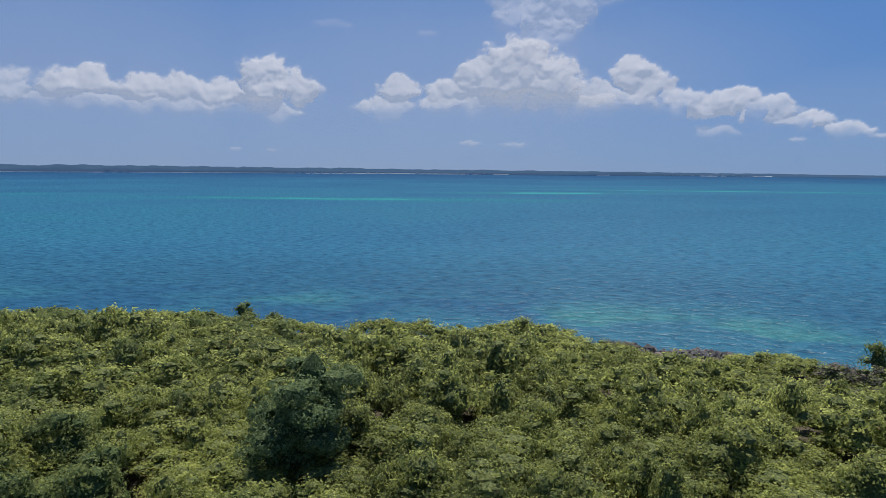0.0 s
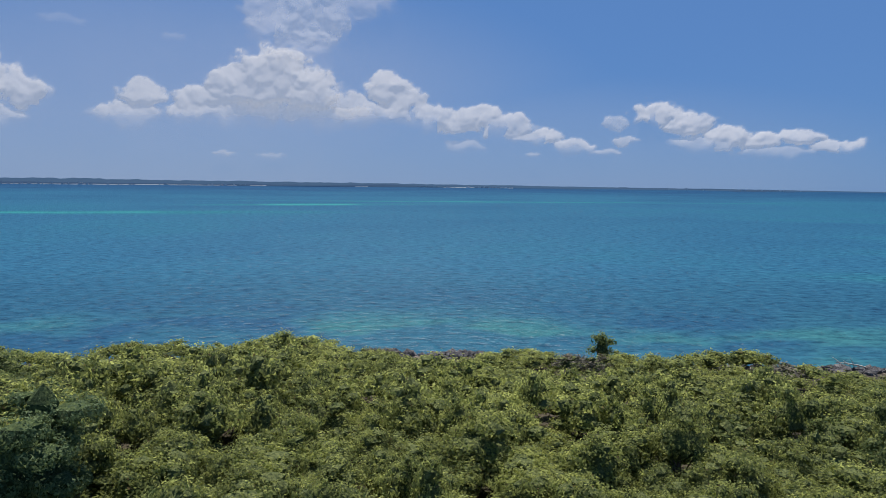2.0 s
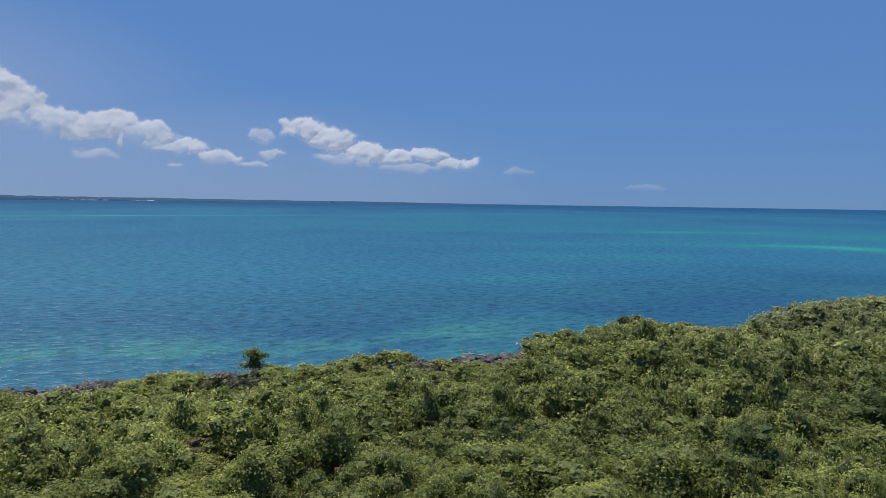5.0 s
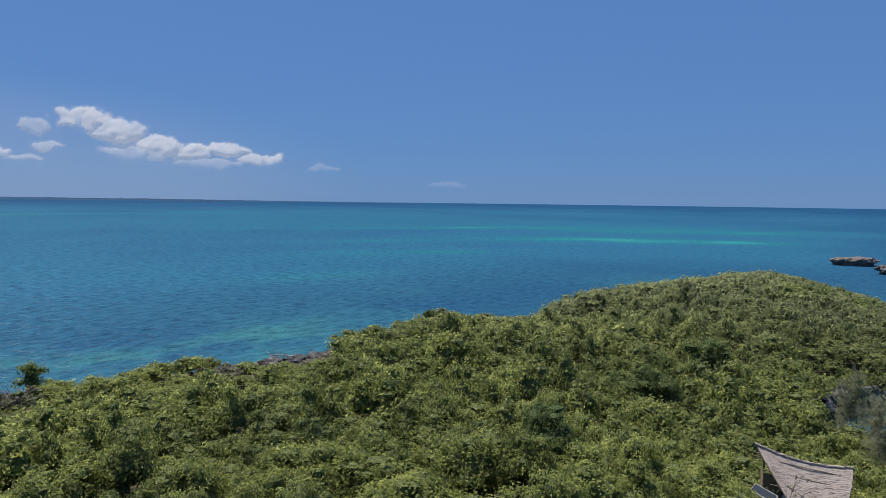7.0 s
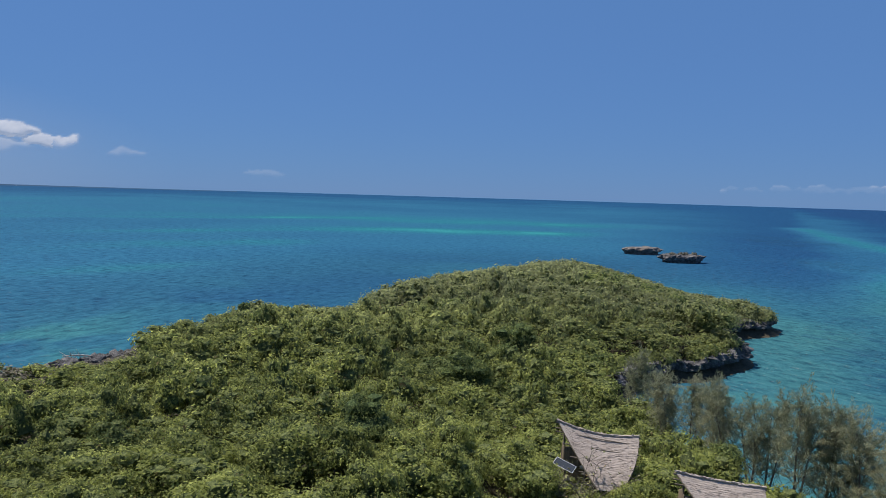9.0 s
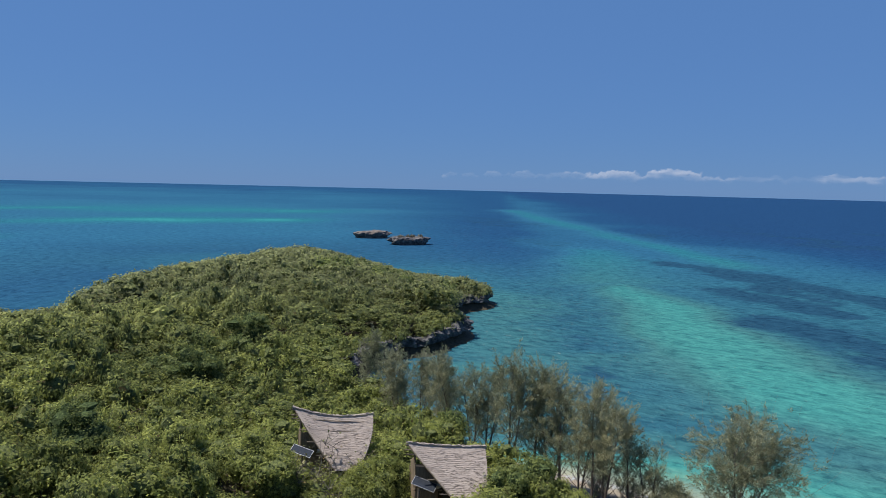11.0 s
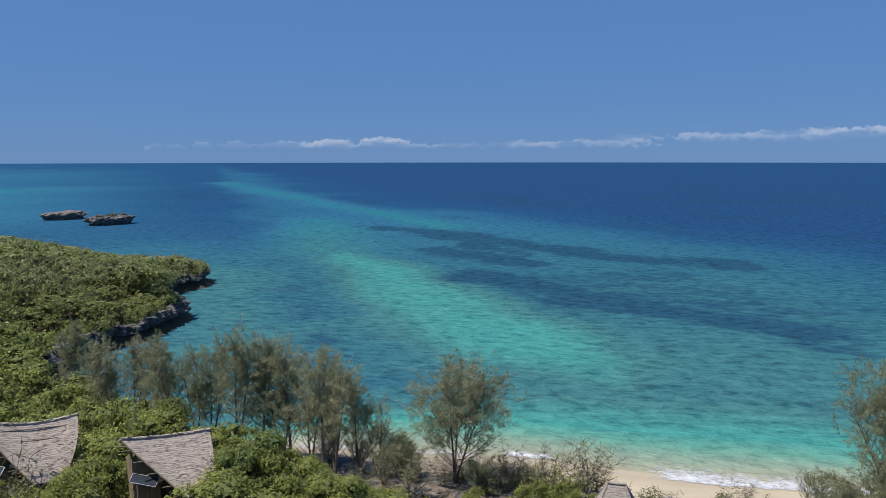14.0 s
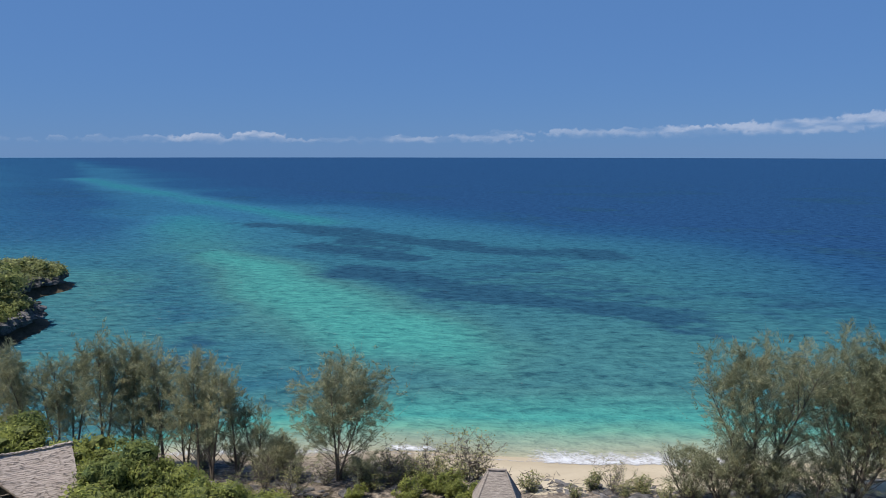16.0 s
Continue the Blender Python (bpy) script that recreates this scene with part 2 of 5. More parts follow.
M_STRAW = leaf_material("straw", (0.20, 0.162, 0.136), (0.31, 0.257, 0.22), (0.43, 0.365, 0.318), clump=0.5, translucent=0.1)


def ground_material():
    m, t, b, o = material("island_ground")
    at = t.nodes.new("ShaderNodeAttribute")
    at.attribute_name = "sand"
    wet = t.nodes.new("ShaderNodeAttribute")
    wet.attribute_name = "wet"
    pos = position(t)
    fine = noise_tex(t, pos, 2.2, 6, 0.65)
    big = noise_tex(t, pos, 0.16, 4, 0.6)
    litter = ramp(t, fine, [(0.3, (0.028, 0.024, 0.016)), (0.7, (0.085, 0.070, 0.045))])
    sand = ramp(t, big, [(0.3, (0.34, 0.285, 0.205)), (0.7, (0.46, 0.39, 0.29))])
    debris = math_node(t, 'GREATER_THAN', noise_tex(t, pos, 1.4, 5, 0.7), 0.60)
    rocky = ramp(t, fine, [(0.3, (0.055, 0.044, 0.036)), (0.50, (0.16, 0.130, 0.105)), (0.72, (0.36, 0.300, 0.240))])
    f1 = math_node(t, 'ADD', at.outputs["Fac"], math_node(t, 'MULTIPLY', math_node(t, 'SUBTRACT', noise_tex(t, pos, 0.5, 5, 0.65), 0.5), 1.1))
    s1 = ramp(t, f1, [(0.30, (0, 0, 0)), (0.36, (1, 1, 1))])
    s2 = ramp(t, f1, [(0.62, (0, 0, 0)), (0.70, (1, 1, 1))])
    col = mix(t, s2, mix(t, s1, litter, rocky), sand)
    col = mix(t, math_node(t, 'MULTIPLY', wet.outputs["Fac"], 0.6), col, (0.30, 0.25, 0.175))
    t.links.new(col, b.inputs["Base Color"])
    b.inputs["Roughness"].default_value, b.inputs["Specular IOR Level"].default_value = 0.9, 0.2
    bump(t, fine, 0.7, 0.08, b)
    return m


def sea_material():
    m, t, b, o = material("sea_water")
    dep = t.nodes.new("ShaderNodeAttribute")
    dep.attribute_name = "depth"
    ref = t.nodes.new("ShaderNodeAttribute")
    ref.attribute_name = "reef"
    broad = noise_tex(t, sheared(t, 1.6, 43), 0.022, 7, 0.66)
    streak = noise_tex(t, sheared(t, 1.3, 40), 0.17, 4, 0.62, 0.2)
    lee = t.nodes.new("ShaderNodeAttribute")       # crests swing round to run along the shore
    lee.attribute_name = "lee"
    ripple, chop = [mix(t, lee.outputs["Fac"], noise_tex(t, sheared(t, 1.6, 105), sc * 0.75, 3, 0.58, 0.2), noise_tex(t, sheared(t, 1.8, 35), sc, 3, 0.58, 0.2)) for sc in (0.58, 1.5)]
    vary = math_node(t, 'ADD', math_node(t, 'MULTIPLY', math_node(t, 'SUBTRACT', streak, 0.5), 0.07), math_node(t, 'MULTIPLY', math_node(t, 'SUBTRACT', broad, 0.5), 0.14))
    shoal = math_node(t, 'MINIMUM', math_node(t, 'MULTIPLY', dep.outputs["Fac"], 5.0), 1.0)
    d = math_node(t, 'ADD', dep.outputs["Fac"], math_node(t, 'MULTIPLY', vary, shoal))
    col = ramp(t, d, [(0.00, (0.30, 0.26, 0.18)), (0.05, (0.205, 0.245, 0.190)), (0.11, (0.090, 0.230, 0.185)), (0.17, (0.042, 0.202, 0.188)), (0.32, (0.038, 0.128, 0.137)),
                      (0.50, (0.022, 0.092, 0.130)), (0.72, (0.013, 0.055, 0.122)), (1.0, (0.012, 0.046, 0.118))])
    opn = t.nodes.new("ShaderNodeAttribute")       # silty green by the beach, clear blue offshore
    opn.attribute_name = "offshore"
    clear = ramp(t, d, [(0.00, (0.30, 0.28, 0.22)), (0.05, (0.19, 0.26, 0.24)), (0.15, (0.030, 0.205, 0.215)), (0.32, (0.018, 0.124, 0.164)),
                        (0.50, (0.021, 0.098, 0.172)), (0.72, (0.012, 0.056, 0.130)), (1.0, (0.012, 0.047, 0.120))])
    col = mix(t, opn.outputs["Fac"], col, clear)
    rf = math_node(t, 'ADD', ref.outputs["Fac"], math_node(t, 'MULTIPLY', math_node(t, 'SUBTRACT', streak, 0.5), 1.1))
    rf = math_node(t, 'ADD', rf, math_node(t, 'MULTIPLY', math_node(t, 'SUBTRACT', broad, 0.5), 0.6))
    col = mix(t, ramp(t, rf, [(0.32, (0, 0, 0)), (0.62, (0.82, 0.82, 0.82))]), col, (0.012, 0.046, 0.088))
    # light and dark sides of the wave facets, painted into the water's colour
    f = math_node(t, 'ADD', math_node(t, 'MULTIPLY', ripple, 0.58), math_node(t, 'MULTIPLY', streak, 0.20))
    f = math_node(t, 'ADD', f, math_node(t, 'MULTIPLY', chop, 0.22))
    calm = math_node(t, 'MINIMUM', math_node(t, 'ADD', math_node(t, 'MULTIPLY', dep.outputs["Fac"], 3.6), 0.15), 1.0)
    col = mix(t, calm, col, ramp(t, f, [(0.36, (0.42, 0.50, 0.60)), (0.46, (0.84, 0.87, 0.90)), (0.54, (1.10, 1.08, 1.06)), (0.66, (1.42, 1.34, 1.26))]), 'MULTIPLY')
    nrm = bump(t, math_node(t, 'ADD', ripple, math_node(t, 'MULTIPLY', chop, 0.3)), 1.0, 0.9, None)
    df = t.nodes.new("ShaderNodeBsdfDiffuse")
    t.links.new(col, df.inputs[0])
    gl = t.nodes.new("ShaderNodeBsdfGlossy")
    gl.inputs["Roughness"].default_value = 0.32
    fr = t.nodes.new("ShaderNodeFresnel")
    fr.inputs["IOR"].default_value = 1.33
    for nd in (df, gl, fr):
        t.links.new(nrm, nd.inputs["Normal"])
    ms = t.nodes.new("ShaderNodeMixShader")       # a wind-ruffled surface mirrors only part of the sky
    t.links.new(math_node(t, 'MINIMUM', fr.outputs[0], 0.022), ms.inputs[0])
    t.links.new(df.outputs[0], ms.inputs[1])
    t.links.new(gl.outputs[0], ms.inputs[2])
    t.links.new(ms.outputs[0], o.inputs[0])
    t.nodes.remove(b)
    return m


def foam_material():
    m, t, b, o = material("foam")
    at = t.nodes.new("ShaderNodeAttribute")
    at.attribute_name = "cover"
    pos = position(t)
    n = noise_tex(t, pos, 1.3, 6, 0.75, 0.8)
    f = math_node(t, 'ADD', at.outputs["Fac"], math_node(t, 'MULTIPLY', math_node(t, 'SUBTRACT', n, 0.5), 2.0))
    b.inputs["Base Color"].default_value = (0.50, 0.51, 0.54, 1)
    b.inputs["Roughness"].default_value = 0.8
    t.links.new(ramp(t, f, [(0.32, (0, 0, 0)), (1.1, (1, 1, 1))]), b.inputs["Alpha"])
    return m


def cloud_material():
    """Cloud droplets: scatter light in front and behind, thin out at the rim."""
    m, t, b, o = material("cloud")
    at = t.nodes.new("ShaderNodeAttribute")
    at.attribute_name = "cover"
    df = t.nodes.new("ShaderNodeBsdfDiffuse")
    df.inputs[0].default_value = (0.42, 0.395, 0.37, 1)
    tr = t.nodes.new("ShaderNodeBsdfTranslucent")
    tr.inputs[0].default_value = (0.47, 0.44, 0.41, 1)
    # pale blue glow added in place of light scattered many times within the cloud
    em = t.nodes.new("ShaderNodeEmission")
    em.inputs[0].default_value, em.inputs[1].default_value = (0.66, 0.71, 0.84, 1), 0.31
    clear = t.nodes.new("ShaderNodeBsdfTransparent")
    m1 = t.nodes.new("ShaderNodeMixShader")
    m1.inputs[0].default_value = 0.25
    t.links.new(df.outputs[0], m1.inputs[1])
    t.links.new(tr.outputs[0], m1.inputs[2])
    ad = t.nodes.new("ShaderNodeAddShader")
    t.links.new(m1.outputs[0], ad.inputs[0])
    t.links.new(em.outputs[0], ad.inputs[1])
    m2 = t.nodes.new("ShaderNodeMixShader")
    t.links.new(at.outputs["Fac"], m2.inputs[0])
    t.links.new(clear.outputs[0], m2.inputs[1])
    t.links.new(ad.outputs[0], m2.inputs[2])
    t.links.new(m2.outputs[0], o.inputs[0])
    return m


M_GROUND, M_SEA, M_FOAM, M_CLOUD = ground_material(), sea_material(), foam_material(), cloud_material()
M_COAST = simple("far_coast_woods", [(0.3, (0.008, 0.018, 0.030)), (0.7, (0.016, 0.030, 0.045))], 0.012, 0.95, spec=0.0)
M_COAST.node_tree.nodes["Principled BSDF"].inputs["Emission Color"].default_value = (0.26, 0.47, 0.86, 1)      # blue glow over a dark bluish base stands in for haze of the air between
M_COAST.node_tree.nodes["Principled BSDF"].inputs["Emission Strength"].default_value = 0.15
M_COAST_PALE = simple("far_pale_walls", [(0.3, (0.45, 0.46, 0.48)), (0.7, (0.65, 0.65, 0.66))], 0.02, 0.9)

# ---- plan of the island: waterline, clockwise from the north-west ----
EAST_RIM = [(-45, 184), (-36, 158), (-32, 150), (-28, 148), (-25, 138), (-21, 136), (-16, 131), (-12.7, 128), (-9, 121), (-7.5, 118), (-5, 123), (-1, 119.5), (1.5, 118.5), (4, 121.5), (7, 122), (10, 120),
            (12.5, 117.5), (15.3, 118.5), (17, 117.5), (20.5, 118), (22.5, 117), (25, 115), (29, 114.5), (34, 115.5), (37.3, 116), (40, 120), (42.6, 122), (45, 122), (47.9, 127), (50.5, 128.5), (52.2, 131), (53, 135),
            (55, 141), (57.6, 146), (60, 158), (62, 163), (64.5, 158), (68.6, 155), (70, 172), (71.2, 192), (74, 206), (77, 226), (80, 242)]      # compass direction, metres from the tower
SHORE = [(-320, 210)] + [polar(a, r) for a, r in EAST_RIM] + [
         (258, 32), (260, 10), (240, -6), (218, -14), (200, -19), (190, -27), (176, -35),
         (168, -32), (163, -25), (148, -18), (140, -23), (134.5, -22), (127.5, -17.3), (121.8, -13.2), (116, -4), (105, 1), (95, -1),
         (88, -5), (80, -11), (74, -15), (68.5, -21), (62.5, -28), (55.5, -38.5), (51.5, -42.5), (47, -46.5), (43, -51), (39.5, -55.5),
         (36, -59.5), (28, -68), (15, -82), (-10, -105), (-60, -140), (-320, -220)]
BEACH = [(88, -5), (78, -8), (66, -12.5), (60, -15.5), (54, -18), (48, -21), (43, -25), (38, -30), (33, -36), (27, -43), (20, -50), (8, -62),
         (-20, -90), (0, -125), (60, -110), (90, -40)]


def warp(x, y, amp=1.6, scale=0.13, seed=40):
    return x + (fbm(x * scale, y * scale, seed) - 0.5) * 2 * amp, y + (fbm(x * scale, y * scale, seed + 9) - 0.5) * 2 * amp


def shore_d(x, y):
    x, y = np.asarray(x, float), np.asarray(y, float)
    soft = smooth(-20, 0, y) * 1.0
    wx, wy = warp(x, y)
    return signed(x + (wx - x) * soft, y + (wy - y) * soft, SHORE)


def ground_z(x, y, d=None):
    """Height of the ground: low coral rim, a gentle rise inland, a shelving beach in the south."""
    x, y = np.asarray(x, float), np.asarray(y, float)
    d = shore_d(x, y) if d is None else d
    open_d = signed(x, y, BEACH)
    rough = (fbm(x * 0.22, y * 0.22, 3) - 0.5)
    z_rock = np.where(d > 0, 0.25 + 1.0 * smooth(0, 3, d) + 2.6 * smooth(3, 45, d), -0.25 * np.minimum(-d, 12) + 0.25) + rough * 0.9 * smooth(-1, 3, d)
    head = smooth(105, 125, x) * smooth(25, 5, y)
    z_rock = z_rock + 2.3 * head * smooth(0.5, 4, d) * (1 - 0.5 * smooth(3, 45, d))
    z_sand = np.where(d > 0, 0.10 + 0.19 * np.minimum(d, 13) + 0.02 * d, 0.10 + 0.11 * np.maximum(d, -30)) + rough * 0.3 * smooth(2, 8, d)
    k = smooth(-4, 5, open_d)
    return z_rock * (1 - k) + z_sand * k


def canopy_height(x, y, d):
    """Height of the trees over the ground."""
    x, y = np.asarray(x, float), np.asarray(y, float)
    head = np.maximum(smooth(105, 130, x) * smooth(30, 0, y), smooth(45, 62, x) * smooth(50, 30, y))
    azi = np.degrees(np.arctan2(x, y))
    d = d - 13 * smooth(13, 17, azi) * smooth(54, 50, azi)
    rise = smooth(1, 38, d) * (1 - head) + smooth(-4, 9, d) * head
    return 1.3 + 3.3 * rise + 2.6 * (fbm(x * 0.075, y * 0.075, 21, 3) - 0.42) * smooth(0, 20, d)


# ---- sea: one sheet to the horizon ----
def build_sea():
    az = np.concatenate([np.arange(-44, 176, 0.7), np.arange(176, 316, 5.0)])
    r = np.concatenate([np.linspace(56, 140, 70), 140 * np.geomspace(1, 4990 / 140, 165)[1:]])
    A, R = np.meshgrid(np.radians(az), r, indexing="ij")
    X, Y = R * np.sin(A), R * np.cos(A)
    d = -shore_d(X, Y)
    azd = np.degrees(A)
    south = smooth(86, 104, azd) * smooth(330, 290, azd)
    n1 = fbm(X * 0.022, Y * 0.022, 60, 4)
    n2 = fbm(X * 0.006, Y * 0.006, 70, 4)
    # eastern side: a shallow rim, then even blue
    east = 0.52 + 0.05 * smooth(10, 60, d + (n1 - 0.5) * 50) + 0.10 * smooth(75, 20, d) * smooth(0.46, 0.60, n1) - 0.07 * smooth(60, 150, d)
    east = east - 0.22 * smooth(0.50, 0.66, fbm(X * 0.03, Y * 0.06, 64, 4)) * smooth(60, 15, d) * smooth(56, 46, azd)
    far = smooth(350, 1500, R)
    east = east + 0.03 * far + 0.17 * smooth(1300, 3200, R) + (n2 - 0.5) * 0.20 * smooth(120, 400, R)
    for (cx, cy, sx, sy, turn, amt) in ((-100, 700, 170, 28, -4, 0.50), (130, 915, 110, 34, 4, 0.66), (480, 1030, 420, 20, -10, 0.50), (-480, 770, 160, 30, 10, 0.25),
                                        (340, 205, 70, 26, -35, 0.26), (540, 120, 110, 34, -72, 0.40), (430, 260, 120, 18, -40, 0.18), (640, 345, 160, 22, -40, 0.20),
                                        (750, 50, 260, 60, -75, 0.26), (215, 165, 40, 12, -25, 0.14)):
        c, s = math.cos(radians(turn)), math.sin(radians(turn))
        u, v = (X - cx) * c + (Y - cy) * s, -(X - cx) * s + (Y - cy) * c
        w = 0.75 * np.exp(-(u / sx) ** 2 - (v / sy) ** 2) * (0.1 + 1.6 * fbm(X * 0.018, Y * 0.018, 81))
        east = east - amt * w
    east = np.maximum(east, 0.17)
    # southern side: sand shelf, a pale bar running out, deep water past the reef edge
    shoal = [(212, -86), (171, -84.5), (131, -83), (100, -78), (84, -76), (74, -72), (70, -62), (86, -50), (101, -51), (119, -55), (154, -65), (204, -75)]
    wx, wy = warp(X, Y, 7, 0.035, 44)
    pale = smooth(-9, 9, signed(wx, wy, shoal)) * (0.92 + 0.5 * (n1 - 0.5))
    outer = seg_dist(wx, wy, [(900, -195), (607, -171), (430, -162), (330, -156), (262, -150)], closed=False)
    pale = np.maximum(pale, 0.62 * np.exp(-(outer / (5 + 0.018 * R)) ** 2) * smooth(240, 330, R))
    neck = seg_dist(wx, wy, [(330, -112), (225, -84)], closed=False)
    pale = np.maximum(pale, 0.48 * np.exp(-(neck / 15) ** 2))
    side = Y + 0.20 * X + 45 + (n1 - 0.5) * 30      # minus: seaward of the bar
    deep = smooth(0, 1, (-(Y + 0.165 * X) - 90) / 190 + (n2 - 0.5) * 0.8)
    base = 0.375 + 0.08 * smooth(25, 80, d) + 0.55 * deep + 0.13 * smooth(170, 480, R)
    base = base + 0.17 * smooth(8, 40, side) * smooth(12, 45, d)
    base = base * (1 - 0.9 * pale) + 0.155 * 0.9 * pale
    shelf = np.where(d < 6, 0.007 + 0.0135 * np.maximum(d, 0), 0.088 + 0.017 * (d - 6)) + (n1 - 0.5) * 0.05 * smooth(4, 12, d)
    rocky = smooth(70, 84, X) * smooth(120, 90, R) + smooth(110, 125, X)
    s_depth = np.minimum(base, shelf + 0.5 * np.clip(rocky, 0, 1))
    s_depth = np.maximum(s_depth, np.clip(rocky, 0, 1) * np.minimum(0.26 + 0.011 * np.maximum(d, 0), 0.5) * (1 - np.clip(pale, 0, 1)))
    depth = east * (1 - south) + s_depth * south
    reef = np.zeros_like(X)
    for (ax, ay, bx, by, w) in ((165, -52, 92, -36, 11), (225, -62, 150, -46, 12), (272, -124, 135, -160, 14), (150, -90, 71, -108, 9), (112, -90, 95, -104, 6), (240, -130, 180, -128, 10), (205, -112, 160, -116, 7), (46, -70, 41, -72, 1.2)):
        wx, wy = warp(X, Y, w * 1.1, 0.05, 55)
        reef = np.maximum(reef, (0.9 if ay < -70 else 0.35) * np.exp(-(seg_dist(wx, wy, [(ax, ay), (bx, by)], closed=False) / w) ** 2))
    blot = smooth(0.54, 0.66, fbm(X * 0.016 + 5, Y * 0.03, 91, 5)) * smooth(25, 70, d) * smooth(1200, 500, R)
    reef = np.maximum(reef * (0.35 + 1.3 * fbm(X * 0.05, Y * 0.09, 95, 4)), blot * (0.16 + 0.29 * south) * (1 - np.clip(pale, 0, 1) * south))
    na, nr = A.shape
    i = np.arange(na)[:, None] * nr + np.arange(nr - 1)[None, :]
    j = ((np.arange(na) + 1) % na)[:, None] * nr + np.arange(nr - 1)[None, :]
    quads = np.stack([i, i + 1, j + 1, j], -1).reshape(-1, 4)
    keep = (d.ravel()[quads].max(axis=1) > -6)
    verts = np.stack([X, Y, np.zeros_like(X)], -1).reshape(-1, 3)
    me = mesh_np("sea", verts, quads[keep])
    put_attr(me, "depth", depth)
    put_attr(me, "reef", reef)
    put_attr(me, "lee", smooth(55, 95, azd))
    put_attr(me, "offshore", smooth(140, 380, R) * south + (0.35 + 0.65 * smooth(25, 150, d)) * (1 - south))
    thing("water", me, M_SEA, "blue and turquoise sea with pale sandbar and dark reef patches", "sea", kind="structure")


build_sea()


# ---- island ground ----
def build_ground():
    xs, ys = np.arange(-330, 285, 2.6), np.arange(-232, 225, 2.6)
    X, Y = np.meshgrid(xs, ys, indexing="ij")
    d = shore_d(X, Y)
    Z = ground_z(X, Y, d)
    ny = len(ys)
    i = (np.arange(len(xs) - 1)[:, None] * ny + np.arange(ny - 1)[None, :])
    quads = np.stack([i, i + ny, i + ny + 1, i + 1], -1).reshape(-1, 4)
    keep = d.ravel()[quads].max(axis=1) > -14
    me = mesh_np("island_ground", np.stack([X, Y, Z], -1).reshape(-1, 3), quads[keep], True)
    ob_d = signed(X, Y, BEACH)
    sea_side = np.clip(d, 0, 40)
    sand = smooth(-2, 3, ob_d) * (0.39 + 0.51 * smooth(14, 8, sea_side) * smooth(122, 131, np.degrees(np.arctan2(X, Y)) % 360))
    # no pale rim on the headland: dark ground colour gives the cliff's undercut shadow
    sand = np.maximum(sand, 0.46 * smooth(9, 2, d) * smooth(112, 100, X))
    put_attr(me, "sand", sand)
    put_attr(me, "wet", smooth(3.0, 0.8, d) * smooth(-4, 2, ob_d))
    thing("ground", me, M_GROUND, "coral island ground with leaf litter and pale sand beach", "ground", kind="structure")


build_ground()


